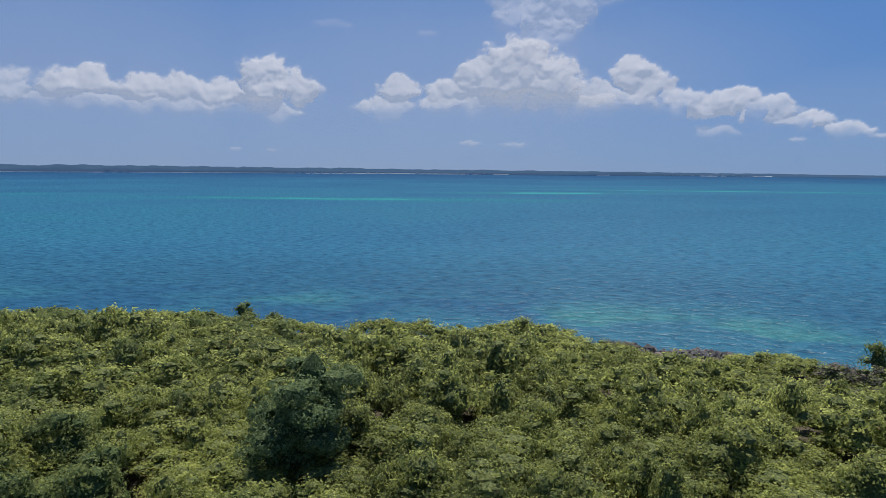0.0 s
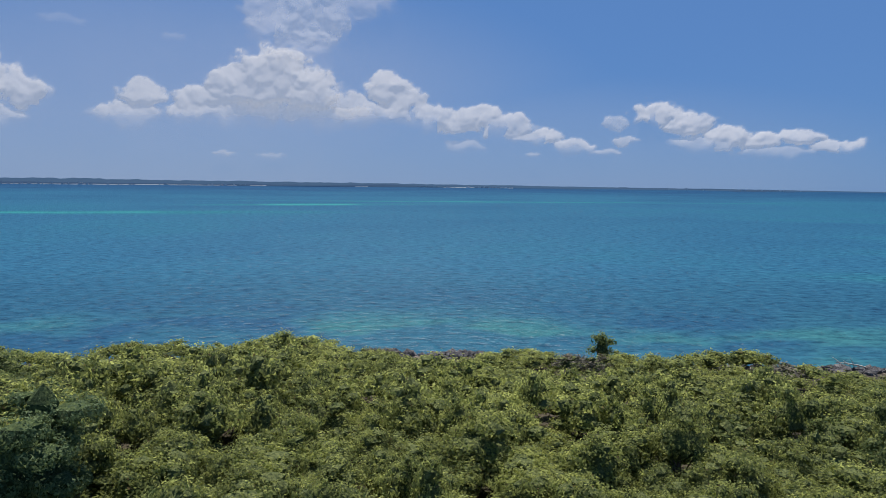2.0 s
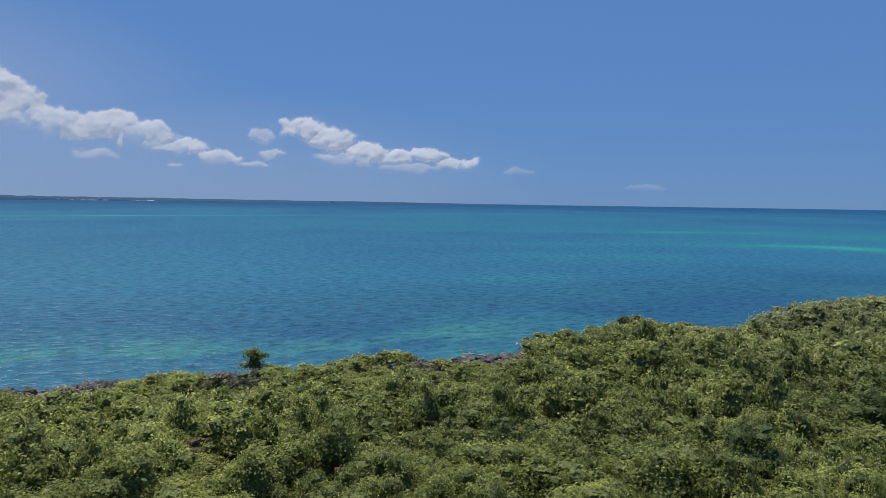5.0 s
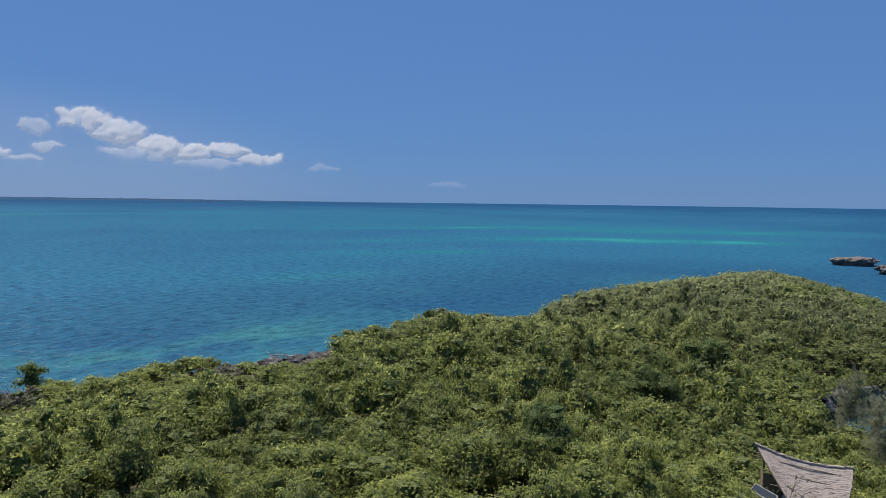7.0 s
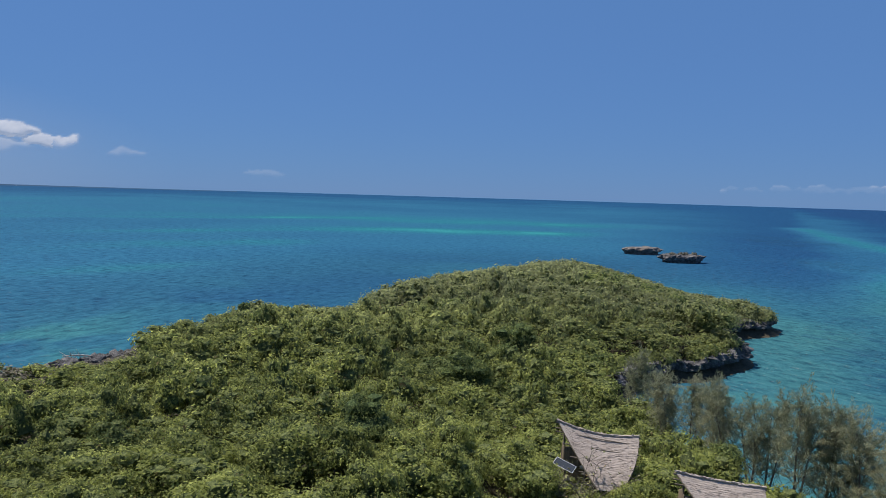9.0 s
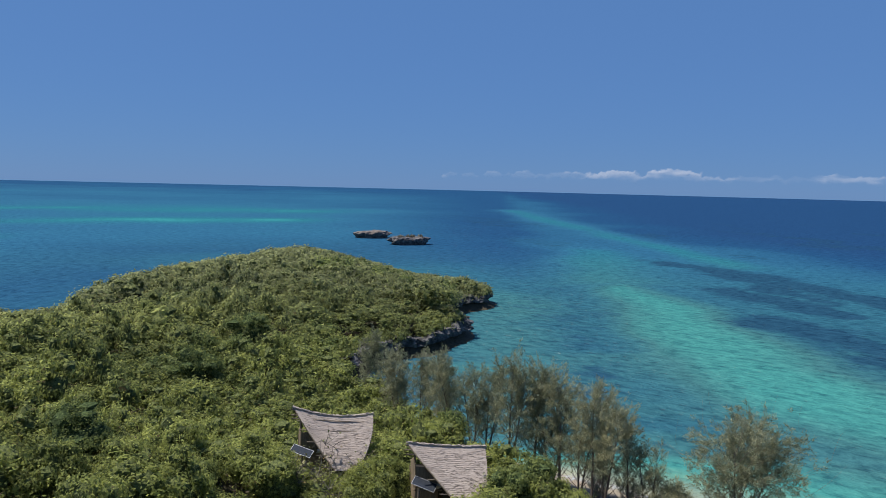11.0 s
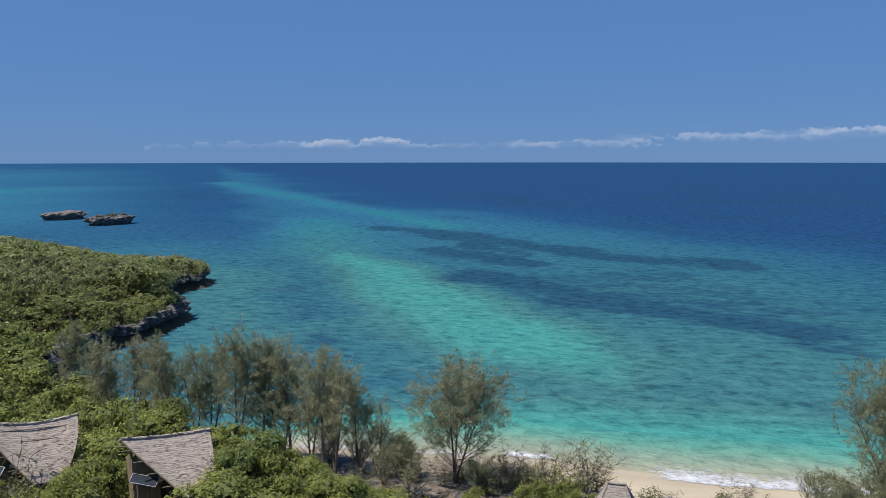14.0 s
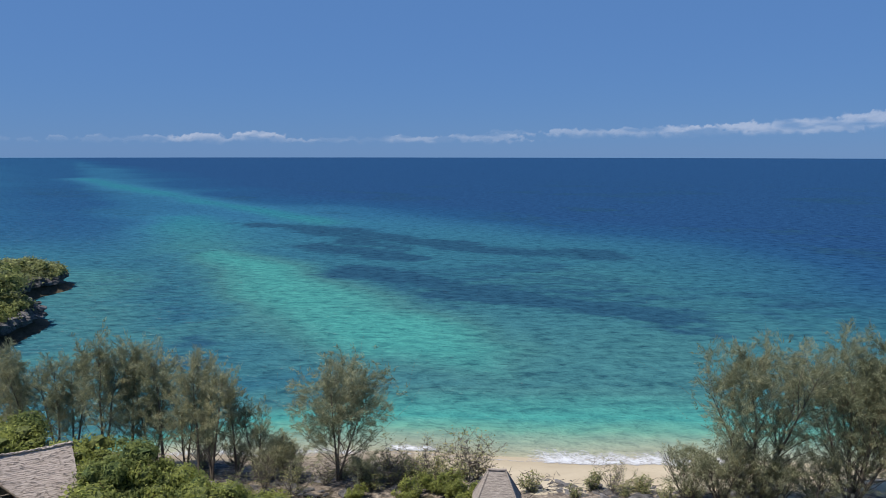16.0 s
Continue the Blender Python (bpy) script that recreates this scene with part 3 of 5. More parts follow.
# ---- distant coast and clouds ----
def build_coast():
    az = np.arange(-46, 60, 0.12)
    top = np.interp(az, [-46, -31, -23, -12, 0, 12, 22, 30, 43, 47, 60], [42, 41, 40, 35, 28, 23, 17, 12, 8, 4.5, 0.5])
    top = top + (fbm(az * 0.55, az * 0, 5, 4) - 0.5) * 5 * np.clip(top / 20, 0.1, 1)
    pts, faces = [], []
    for k, (rr, f) in enumerate(((4440, -0.1), (4450, 0.35), (4560, 0.8), (4680, 1.0), (4760, 0.2))):
        h = top * f * (0.85 + 0.3 * fbm(az * 1.7, az * 0 + k, 11 + k, 4)) + (fbm(az * 5, az * 0, 33 + k, 3) - 0.5) * 2.2 * (f > 0.3) * np.clip(top / 10, 0.05, 1)
        pts.append(np.stack([rr * np.sin(np.radians(az)), rr * np.cos(np.radians(az)), h], -1))
    n = len(az)
    for k in range(4):
        i = k * n + np.arange(n - 1)
        faces.append(np.stack([i, i + 1, i + 1 + n, i + n], -1))
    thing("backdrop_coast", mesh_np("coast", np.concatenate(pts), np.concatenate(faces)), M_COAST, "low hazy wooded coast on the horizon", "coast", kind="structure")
    rng = np.random.default_rng(8)
    # pale beach lines and the far town
    segs = [(-44, 12), (-32, 11), (-21, 12), (-9, 12), (-30, 2.2), (-25, 3), (-13.5, 3.5), (-9, 2), (4, 1.2), (12, 1.0), (19, 2.4), (22.5, 2.0)]
    parts = []
    for a, w in segs:
        aa = np.linspace(a, a + w, 12)
        lo = np.stack([4434 * np.sin(np.radians(aa)), 4434 * np.cos(np.radians(aa)), 0 * aa + 0.2], -1)
        up = np.stack([4437 * np.sin(np.radians(aa)), 4437 * np.cos(np.radians(aa)), 0 * aa + 1.6 + rng.random(12) * 1.6], -1)
        i = np.arange(11)
        parts.append((np.concatenate([lo, up]), np.stack([i, i + 1, i + 13, i + 12], -1)))
    v, f = merge(parts)
    thing("backdrop_beach", mesh_np("coast_beach", v, f), M_COAST_PALE, "pale beach lines along the far coast", "coast", kind="structure")
    town = []
    for _ in range(95):
        a = rng.choice([rng.uniform(-25, -23), rng.uniform(-13, -8), rng.uniform(-8, 5), rng.uniform(17, 24), rng.uniform(17, 24), rng.uniform(36, 46)])
        base = np.interp(a, [-31, -12, 12, 24, 46], [9, 7, 5, 3, 1.0])
        w, h = rng.uniform(4, 16), rng.uniform(2.0, 4.0)
        x, y = polar(a, 4436)
        tx, ty = polar(a + 90, w / 2)
        bx, by = polar(a, 8)
        z0 = base * rng.uniform(0.3, 1.3)
        c = np.array([(x - tx, y - ty, z0), (x + tx, y + ty, z0), (x + tx + bx, y + ty + by, z0), (x - tx + bx, y - ty + by, z0)])
        up = c + (0, 0, h)
        town.append((np.concatenate([c, up]), np.array([(0, 1, 5, 4), (1, 2, 6, 5), (2, 3, 7, 6), (3, 0, 4, 7), (4, 5, 6, 7)])))
    v, f = merge(town)
    thing("backdrop_town", mesh_np("coast_town", v, f), M_COAST_PALE, "tiny pale buildings on the far coast", "buildings", kind="stuff")
    for a0, a1, rr in ((28.2, 30.9, 3600), (40.5, 45.0, 3900)):
        aa = np.linspace(a0, a1, 30)
        u = (aa - a0) / (a1 - a0)
        h = 2.6 * np.sin(np.pi * u) ** 0.4 * (0.6 + 0.8 * fbm(aa * 9, aa * 0, 3))
        lo = np.stack([rr * np.sin(np.radians(aa)), rr * np.cos(np.radians(aa)), 0 * aa - 0.2], -1)
        up = lo + np.stack([0 * aa, 0 * aa, h + 0.2], -1)
        bk = lo * (1.02, 1.02, 1)
        i = np.arange(29)
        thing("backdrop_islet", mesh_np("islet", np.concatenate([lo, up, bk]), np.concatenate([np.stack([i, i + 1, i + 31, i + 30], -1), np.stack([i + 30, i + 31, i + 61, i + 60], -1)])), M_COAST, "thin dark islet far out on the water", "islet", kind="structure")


build_coast()


def cells(x, y, seed):
    """Rounded bumps: one minus the distance to the nearest of scattered points."""
    ix, iy = np.floor(x), np.floor(y)
    best = np.full(np.shape(x), 9.0)
    for dx in (-1, 0, 1):
        for dy in (-1, 0, 1):
            jx, jy = ix + dx, iy + dy
            best = np.minimum(best, np.hypot(jx + hash2(jx, jy, seed) - x, jy + hash2(jx, jy, seed + 1) - y))
    return 1 - np.clip(best, 0, 1)


def cloud(lumps, seed, label="white cumulus cloud with grey base", step=0.10, grain=0.85, dist=4740, rag=0.75, soft=0.75, veil=False, lean=1.05, patchy=False):
    """A bank of cumulus. lumps: azimuth, elevation of the middle, half width, half height, thickness (degrees, cover 0 to 1)."""
    L = np.array(lumps, float)
    a0, a1 = (L[:, 0] - 1.5 * L[:, 2]).min(), (L[:, 0] + 1.5 * L[:, 2]).max()
    e0, e1 = max((L[:, 1] - 1.6 * L[:, 3]).min(), -0.3 if veil else 0.2), (L[:, 1] + 1.6 * L[:, 3]).max()
    ga, ge = np.arange(a0, a1, step), np.arange(e0, e1, step)
    A, E = np.meshgrid(ga, ge, indexing="ij")
    wa = A + (fbm(A * grain, E * grain, seed + 2, 4, 0.45) - 0.5) * 1.1 / grain
    we = E + (fbm(A * grain + 31, E * grain, seed + 3, 4, 0.45) - 0.5) * 0.8 / grain
    if veil:
        wa, we = A, E
    Q, C, S, T = np.full(A.shape, -9.0), np.zeros_like(A), np.zeros_like(A), np.zeros_like(A)
    for a, e, w, h, cover in lumps:
        q = 1 - ((wa - a) / (1.2 * w)) ** 2 - ((we - e) / (1.2 * h)) ** 2
        k = np.exp(4 * np.clip(q, -2, 1))
        Q = np.maximum(Q, q)
        C, S, T = C + cover * k, S + min(w, h) * k, T + k
    C, S = C / T, S / T
    low = fbm(A * grain * 2.2, E * grain * 2.2, seed + 5, 4, 0.6) - 0.5
    if veil:
        cover = C * smooth(0, 1.0, Q) * (1 + 0.15 * low)
        H = np.maximum(Q, 0) * 0.3
    else:
        bil = cells(wa * grain, we * grain * 1.1, seed) * 0.6 + cells(wa * grain * 2.3, we * grain * 2.5, seed + 7) * 0.28 + cells(wa * grain * 5.1, we * grain * 5.5, seed + 11) * 0.12
        D = Q + rag * (bil - 0.62) + 0.5 * low
        up = np.zeros_like(A)                 # 1 at the crisp heads, 0 at the soft feet
        for a, e, w, h, cv in lumps:
            up = np.maximum(up, smooth(-0.6, 0.5, (we - e) / h) * (np.abs(wa - a) < 1.3 * w))
        edge = 0.42 + soft * (1 - up)
        cover = np.clip(C * smooth(0, 1, D / edge) * (0.34 + 0.54 * up) * (1 + 0.4 * low), 0, 0.82)
        if patchy:
            cover = cover * (0.25 + 0.95 * smooth(0.34, 0.62, fbm(A * 0.55, E * 2.0, seed + 21, 3)))
        bump_h = cells(wa * grain * 0.8, we * grain * 0.9, seed + 3) * 0.8 + cells(wa * grain * 1.9, we * grain * 2.1, seed + 7) * 0.25
        H = np.sqrt(np.maximum(Q + 0.2, 0)) * S * 0.9 + bump_h * S * 0.42 * smooth(-0.1, 0.6, D)
    mid = (e0 + e1) / 2
    rad_m = dist - (H + (0 if veil else lean) * (mid - E)) * dist * math.pi / 180       # heads stand farther back than the feet
    ra, re = np.radians(A), np.radians(E)
    V = np.stack([rad_m * np.sin(ra), rad_m * np.cos(ra), 29 + rad_m * np.tan(re)], -1)
    ne = len(ge)
    i = np.arange(len(ga) - 1)[:, None] * ne + np.arange(ne - 1)[None, :]
    quads = np.stack([i, i + ne, i + ne + 1, i + 1], -1).reshape(-1, 4)
    keep = cover.ravel()[quads].max(axis=1) > 0.008
    me = mesh_np("cloud", V.reshape(-1, 3), quads[keep], True)
    put_attr(me, "cover", cover)
    thing("backdrop_cloud", me, M_CLOUD, label, "cloud", kind="structure")


cloud([(-30, 3.0, 26, 12, 0.36), (0, 3.0, 30, 12, 0.34), (26, 1.5, 26, 6, 0.18)], 5, "thin veil of haze over the far coast", 0.3, 0.15, 4765, veil=True)
cloud([(-33, 5.4, 4, 1.5, 0.62), (-27.3, 5.6, 2.2, 1.3, 0.85), (-25.6, 6.1, 1.4, 1.0, 0.95), (-21.5, 5.7, 3.2, 1.1, 0.95), (-17.2, 5.4, 3.0, 1.1, 0.95), (-13.6, 6.7, 1.9, 1.8, 1.0),
       (-11.0, 6.1, 1.5, 1.2, 0.92), (-12.6, 4.2, 2.0, 0.9, 0.62), (-19, 4.5, 6.5, 0.8, 0.62), (-26.5, 4.6, 4, 0.8, 0.66)], 11)
cloud([(-4.6, 4.7, 2.4, 0.9, 0.8), (-3.6, 6.1, 1.5, 1.1, 0.95), (0.4, 6.0, 1.9, 1.1, 0.95), (2.8, 7.0, 1.8, 1.6, 0.98), (5.8, 7.7, 3.0, 2.2, 1.0), (8.4, 6.8, 2.4, 1.8, 0.95),
       (3, 5.0, 5.5, 1.0, 0.8), (9.5, 4.9, 4.0, 1.0, 0.72)], 23)
cloud([(6.2, 11.3, 2.4, 1.9, 0.55), (9.2, 12.7, 3.4, 2.0, 0.55), (12.5, 13.4, 2.6, 1.4, 0.45), (8.8, 10.0, 2.1, 1.8, 0.58), (5.2, 12.9, 1.6, 1.3, 0.45)], 31, "thin grey cloud rising over the cumulus", dist=4750, rag=0.6, soft=0.9)
cloud([(11.6, 5.9, 1.8, 0.9, 0.8), (14.5, 7.3, 1.6, 1.2, 1.0), (15.8, 6.3, 1.8, 1.0, 1.0), (13.4, 5.2, 3.2, 1.1, 0.85), (18.5, 5.0, 2.8, 1.1, 0.85), (21.7, 5.2, 2.2, 0.9, 0.95),
       (24, 4.5, 2.2, 0.9, 0.8), (26.3, 3.6, 1.8, 0.7, 0.85), (20.4, 2.9, 1.6, 0.5, 0.4), (29.0, 2.9, 1.6, 0.55, 0.75)], 47, dist=4700)
cloud([(32.2, 4.6, 1.0, 0.6, 0.5), (35.4, 5.3, 1.7, 0.9, 0.98), (37.6, 4.6, 1.9, 0.9, 0.9), (40.3, 3.6, 1.7, 0.8, 0.95), (42.4, 3.2, 1.4, 0.6, 0.9), (45.2, 3.5, 1.5, 0.6, 0.85), (47.6, 2.8, 1.6, 0.5, 0.8),
       (33.2, 3.3, 1.0, 0.35, 0.6), (31.8, 2.4, 1.2, 0.35, 0.5), (43.5, 2.3, 3.0, 0.4, 0.4), (52.2, 2.2, 1.0, 0.3, 0.22), (38.5, 3.0, 2.4, 0.6, 0.5)], 59, grain=1.1)
cloud([(2.1, 2.0, 0.8, 0.25, 0.38), (5.6, 1.9, 1.1, 0.25, 0.28), (-16.0, 1.4, 0.5, 0.25, 0.3), (-13.2, 1.3, 0.4, 0.2, 0.22), (25.9, 2.2, 0.6, 0.25, 0.45), (62, 1.0, 1.4, 0.3, 0.14)],
      61, "small thin wisps of cloud", grain=2.5, dist=4760)
cloud([(-1.3, 10.3, 0.9, 0.4, 0.16), (-8.5, 10.8, 1.6, 0.4, 0.14), (-32, 12.8, 3.2, 1.0, 0.45)], 63, "faint high patches of cloud", grain=1.2, dist=4760, rag=0.5, soft=1.2)
LOW = "low row of small white clouds on the horizon"
cloud([(97.5, 0.75, 0.5, 0.25, 0.20), (99.0, 0.8, 0.7, 0.25, 0.22), (101.0, 0.9, 0.9, 0.29, 0.22), (103.4, 0.95, 1.2, 0.31, 0.27), (106.5, 1.0, 1.9, 0.29, 0.27), (110.2, 1.12, 2.2, 0.32, 0.31), (114.7, 1.25, 1.8, 0.32, 0.33),
       (120.2, 0.95, 2.0, 0.29, 0.24), (126.5, 1.1, 3.2, 0.26, 0.20), (132, 1.25, 3.0, 0.26, 0.17), (112, 0.9, 10, 0.25, 0.16), (127, 0.95, 9, 0.25, 0.13)], 71, LOW, 0.06, 1.7, rag=1.3, soft=1.4, patchy=True)
cloud([(134, 1.5, 1.6, 0.25, 0.20), (139.5, 1.45, 2.6, 0.37, 0.20), (143.5, 1.6, 2.0, 0.32, 0.24), (147.5, 1.7, 2.6, 0.34, 0.28), (151.5, 1.85, 2.2, 0.37, 0.30), (155.8, 2.0, 2.0, 0.46, 0.34), (160, 2.3, 2.8, 0.57, 0.27), (165, 2.6, 3, 0.80, 0.24),
       (146, 1.45, 10, 0.32, 0.16), (157, 1.9, 6, 0.52, 0.17)], 83, LOW, 0.06, 1.7, rag=1.3, soft=1.4, patchy=True)


# ---- coral rock ----
def rock(seed, sx, sy, sz, sub=2):
    """A knobbly lump of coral rag as arrays."""
    bm = bmesh.new()
    bmesh.ops.create_icosphere(bm, subdivisions=sub, radius=1.0)
    for v in bm.verts:
        p = v.co.copy()
        k = 1 + 0.55 * noise.noise(p * 1.3 + Vector((seed * 3.1, 0, 0))) + 0.35 * noise.noise(p * 3.4 + Vector((0, seed * 1.7, 0)))
        v.co = Vector((p.x * sx, p.y * sy, p.z * sz)) * k
    bm.verts.ensure_lookup_table()
    V, F = np.array([v.co[:] for v in bm.verts]), np.array([[v.index for v in f.verts] for f in bm.faces])
    bm.free()
    return V, F


def cliff_band(pts, top, lip, seed, name, label, mat):
    """An undercut rim of coral rag along a stretch of shore."""
    P = [Vector((x, y)) for x, y in pts]
    line = []
    for a, b in zip(P[:-1], P[1:]):
        n = max(2, int((b - a).length / 0.3))
        line += [a + (b - a) * k / n for k in range(n)]
    line.append(P[-1])
    prof = [(-3.5, -0.6), (-2.6, 0.25), (-2.2, 0.9), (-1.1, 1.3), (0.2, 1.6), (lip, 2.0), (lip * 0.9, 2.4), (lip * 0.4, top * 0.95), (-0.7, top), (-1.6, top - 0.6), (-2.4, top - 1.4)]
    fine = []
    for (o0, z0), (o1, z1) in zip(prof[:-1], prof[1:]):
        fine += [(o0 + (o1 - o0) * k / 3, z0 + (z1 - z0) * k / 3) for k in range(3)]
    prof = fine + [prof[-1]]
    V = []
    for i, p in enumerate(line):
        t = (line[min(i + 1, len(line) - 1)] - line[max(i - 1, 0)]).normalized()
        out = Vector((-t.y, t.x))
        for j, (o, z) in enumerate(prof):
            q = Vector((p.x, p.y, z * 1.0))
            nz = noise.noise(q * 0.35 + Vector((seed, 0, 0))) * 1.3 + noise.noise(Vector((q.x * 0.9, q.y * 0.9, q.z * 0.4))) * 1.0 + noise.noise(q * 1.9) * 0.6 + abs(noise.noise(q * 3.9)) * 0.55
            V.append((p.x + out.x * (o + nz - 1.1), p.y + out.y * (o + nz - 1.1), z * (1 + 0.25 * noise.noise(Vector((p.x * 0.2, p.y * 0.2, seed)))) + 0.35 * noise.noise(q * 0.9 + Vector((5, 0, 0)))))
    n, k = len(line), len(prof)
    F = [(i * k + j, i * k + j + 1, (i + 1) * k + j + 1, (i + 1) * k + j) for i in range(n - 1) for j in range(k - 1)]
    thing(name, mesh_np(name, V, F), mat, label, "cliff", kind="structure")


CLIFFS = ([(196, -22), (190, -27), (178, -35), (169, -32.5), (163, -25), (150, -18.5)],
          [(150, -18), (141, -23.5), (134.5, -22.5), (127.5, -17.8), (121.8, -13.6), (116, -4.5), (106, 0)])
cliff_band(CLIFFS[0], 3.3, 0.5, 2.0, "coral_cliff", "undercut grey coral cliff above the water", M_ROCK)
cliff_band(CLIFFS[1], 3.5, 0.3, 7.0, "coral_cliff", "undercut grey coral cliff above the water", M_ROCK)


def islet(cx, cy, length, wide, turn, seed, scrub):
    """A flat-topped mushroom rock standing in the sea."""
    n = 56
    prof = [(0.80, -0.5), (0.80, 0.4), (0.84, 1.0), (0.97, 1.7), (1.0, 2.4), (0.96, 3.0), (0.85, 3.5), (0.55, 3.8), (0.0, 3.9)]
    V = []
    for i in range(n):
        a = 2 * math.pi * i / n
        for j, (s, z) in enumerate(prof):
            x, y = math.cos(a) * length / 2 * s, math.sin(a) * wide / 2 * s
            q = Vector((x * 0.4, y * 0.4, z * 0.5 + seed))
            k = 1 + 0.16 * noise.noise(q) + 0.10 * noise.noise(q * 3)
            V.append((x * k, y * k, z * (1 + 0.22 * noise.noise(q * 0.7)) + (0.3 * noise.noise(q * 2.2) if z > 1 else 0)))
    k = len(prof)
    F = [(i * k + j, ((i + 1) % n) * k + j, ((i + 1) % n) * k + j + 1, i * k + j + 1) for i in range(n) for j in range(k - 1)]
    ob = thing("rock_islet", mesh_np("rock_islet", V, F), M_ROCK if scrub else M_ROCK_PALE, "undercut flat-topped coral rock islet with scrub" if scrub else "bare pale flat-topped coral rock islet", "rock islet", "rock islets in the sea", m=pose(cx, cy, 0, 0, 0, turn))
    return ob


islet(392, -10, 21, 13, -78, 3, False)
islet(351, -27, 21, 12, -72, 9, True)


# ---- trees ----
def leaf_cards(P, N, size, rng, droop=0.25, ratio=0.72):
    """Pointed leaf blades at points P facing along N."""
    n = len(P)
    N = N + rng.normal(0, 0.42, (n, 3)) + (0, 0, 0.30)
    N /= np.linalg.norm(N, axis=1)[:, None] + 1e-9
    t = rng.normal(0, 1, (n, 3))
    t[:, 2] -= droop
    t -= (t * N).sum(1)[:, None] * N
    t /= np.linalg.norm(t, axis=1)[:, None] + 1e-9
    s = np.cross(N, t)
    L = size * rng.uniform(0.6, 1.35, n)[:, None]
    W = L * ratio
    base = P - t * L * 0.4
    tip = P + t * L * 0.6 - N * L * 0.15
    V = np.stack([base - s * W * 0.5, base + s * W * 0.5, tip], 1).reshape(-1, 3)
    return V, np.arange(n * 3).reshape(-1, 3)


def crown(seed, radius, height, leaves, size, lobes=7, flat=0.75, fine=2, skirt=0.35):
    """Lobed leafy crown with its bottom at z = 0: leaf arrays and inner hull arrays."""
    rng = np.random.default_rng(seed)
    L = [(rng.normal(0, radius * 0.12), rng.normal(0, radius * 0.12), height * 0.42, radius * 0.70, height * 0.44)]
    for k in range(lobes + 3):
        a, q = 2 * math.pi * (k + rng.uniform(-0.45, 0.45)) / (lobes + 3), rng.uniform(0.2, 0.85)
        rr = radius * rng.uniform(0.20, 0.46)
        L.append((math.cos(a) * radius * q, math.sin(a) * radius * q, height * rng.uniform(0.38, 0.98) * (1.12 - 0.5 * q), rr, rr * rng.uniform(0.6, 1.05) * flat))
    L.append((rng.normal(0, radius * 0.25), rng.normal(0, radius * 0.25), height * 0.80, radius * 0.36, height * 0.22))
    weights = np.array([l[3] ** 2 for l in L])
    per = 9 if leaves > 400 else 5
    tufts = int(leaves / per * 2.4)
    pts, nrm = [], []
    for (x, y, z, r, h), w in zip(L, weights / weights.sum()):
        n = int(tufts * w) + 1
        d = rng.normal(0, 1, (n, 3))
        d[:, 2] = np.abs(d[:, 2]) * 0.9 - skirt
        d /= np.linalg.norm(d, axis=1)[:, None]
        s = (rng.uniform(0.90, 1.05, n) + (rng.random(n) < 0.10) * rng.uniform(0, 0.2, n))[:, None]
        pts.append(np.array([x, y, z]) + d * s * (r, r, h))
        m = d / (r, r, h)
        nrm.append(m / np.linalg.norm(m, axis=1)[:, None])
    pts, nrm = np.concatenate(pts), np.concatenate(nrm)
    ok = np.ones(len(pts), bool)
    for x, y, z, r, h in L:
        ok &= (((pts - (x, y, z)) / (r * 0.82, r * 0.82, h * 0.82)) ** 2).sum(1) > 1
    pick = rng.permutation(np.flatnonzero(ok))[:max(leaves // per, 1)]
    reach = size * (0.85 if per == 9 else 0.7) * rng.uniform(0.6, 1.5, len(pick))
    off = rng.normal(0, 1, (len(pick), per, 3)) * reach[:, None, None]
    nrm = (nrm[pick][:, None, :] + 0.55 * off / reach[:, None, None]).reshape(-1, 3)
    pts = (pts[pick][:, None, :] + off).reshape(-1, 3)
    hull = []
    for k, (x, y, z, r, h) in enumerate(L):
        if fine == 1 and 0 < k < len(L) - 1 and (k % 2 or leaves < 400):
            continue
        V, F = rock(seed + r * 10, r * 0.74, r * 0.74, h * 0.74, fine if r > radius * 0.6 else 1)
        hull.append((V + (x, y, z), F))
    return leaf_cards(pts, nrm, size, rng), merge(hull)


def tube(path, r0, r1, sides=5):
    """A tapering limb along a path, as arrays."""
    path = np.asarray(path, float)
    n = len(path)
    V, F = [], []
    for i, p in enumerate(path):
        t = path[min(i + 1, n - 1)] - path[max(i - 1, 0)]
        t /= np.linalg.norm(t) + 1e-9
        a = np.cross(t, (0.31, 0.95, 0.05))
        a /= np.linalg.norm(a) + 1e-9
        b = np.cross(t, a)
        r = r0 + (r1 - r0) * i / (n - 1)
        for k in range(sides):
            c = 2 * math.pi * k / sides
            V.append(p + (a * math.cos(c) + b * math.sin(c)) * r)
    for i in range(n - 1):
        for k in range(sides):
            F.append((i * sides + k, i * sides + (k + 1) % sides, (i + 1) * sides + (k + 1) % sides, (i + 1) * sides + k))
    return np.array(V), np.array(F)


def bent(rng, start, direction, length, steps=6, wander=0.18, lift=0.0):
    p, d = np.array(start, float), np.array(direction, float)
    d /= np.linalg.norm(d)
    out = [p.copy()]
    for _ in range(steps):
        d = d + rng.normal(0, wander, 3) + (0, 0, lift)
        d /= np.linalg.norm(d)
        p = p + d * length / steps
        out.append(p.copy())
    return np.array(out)


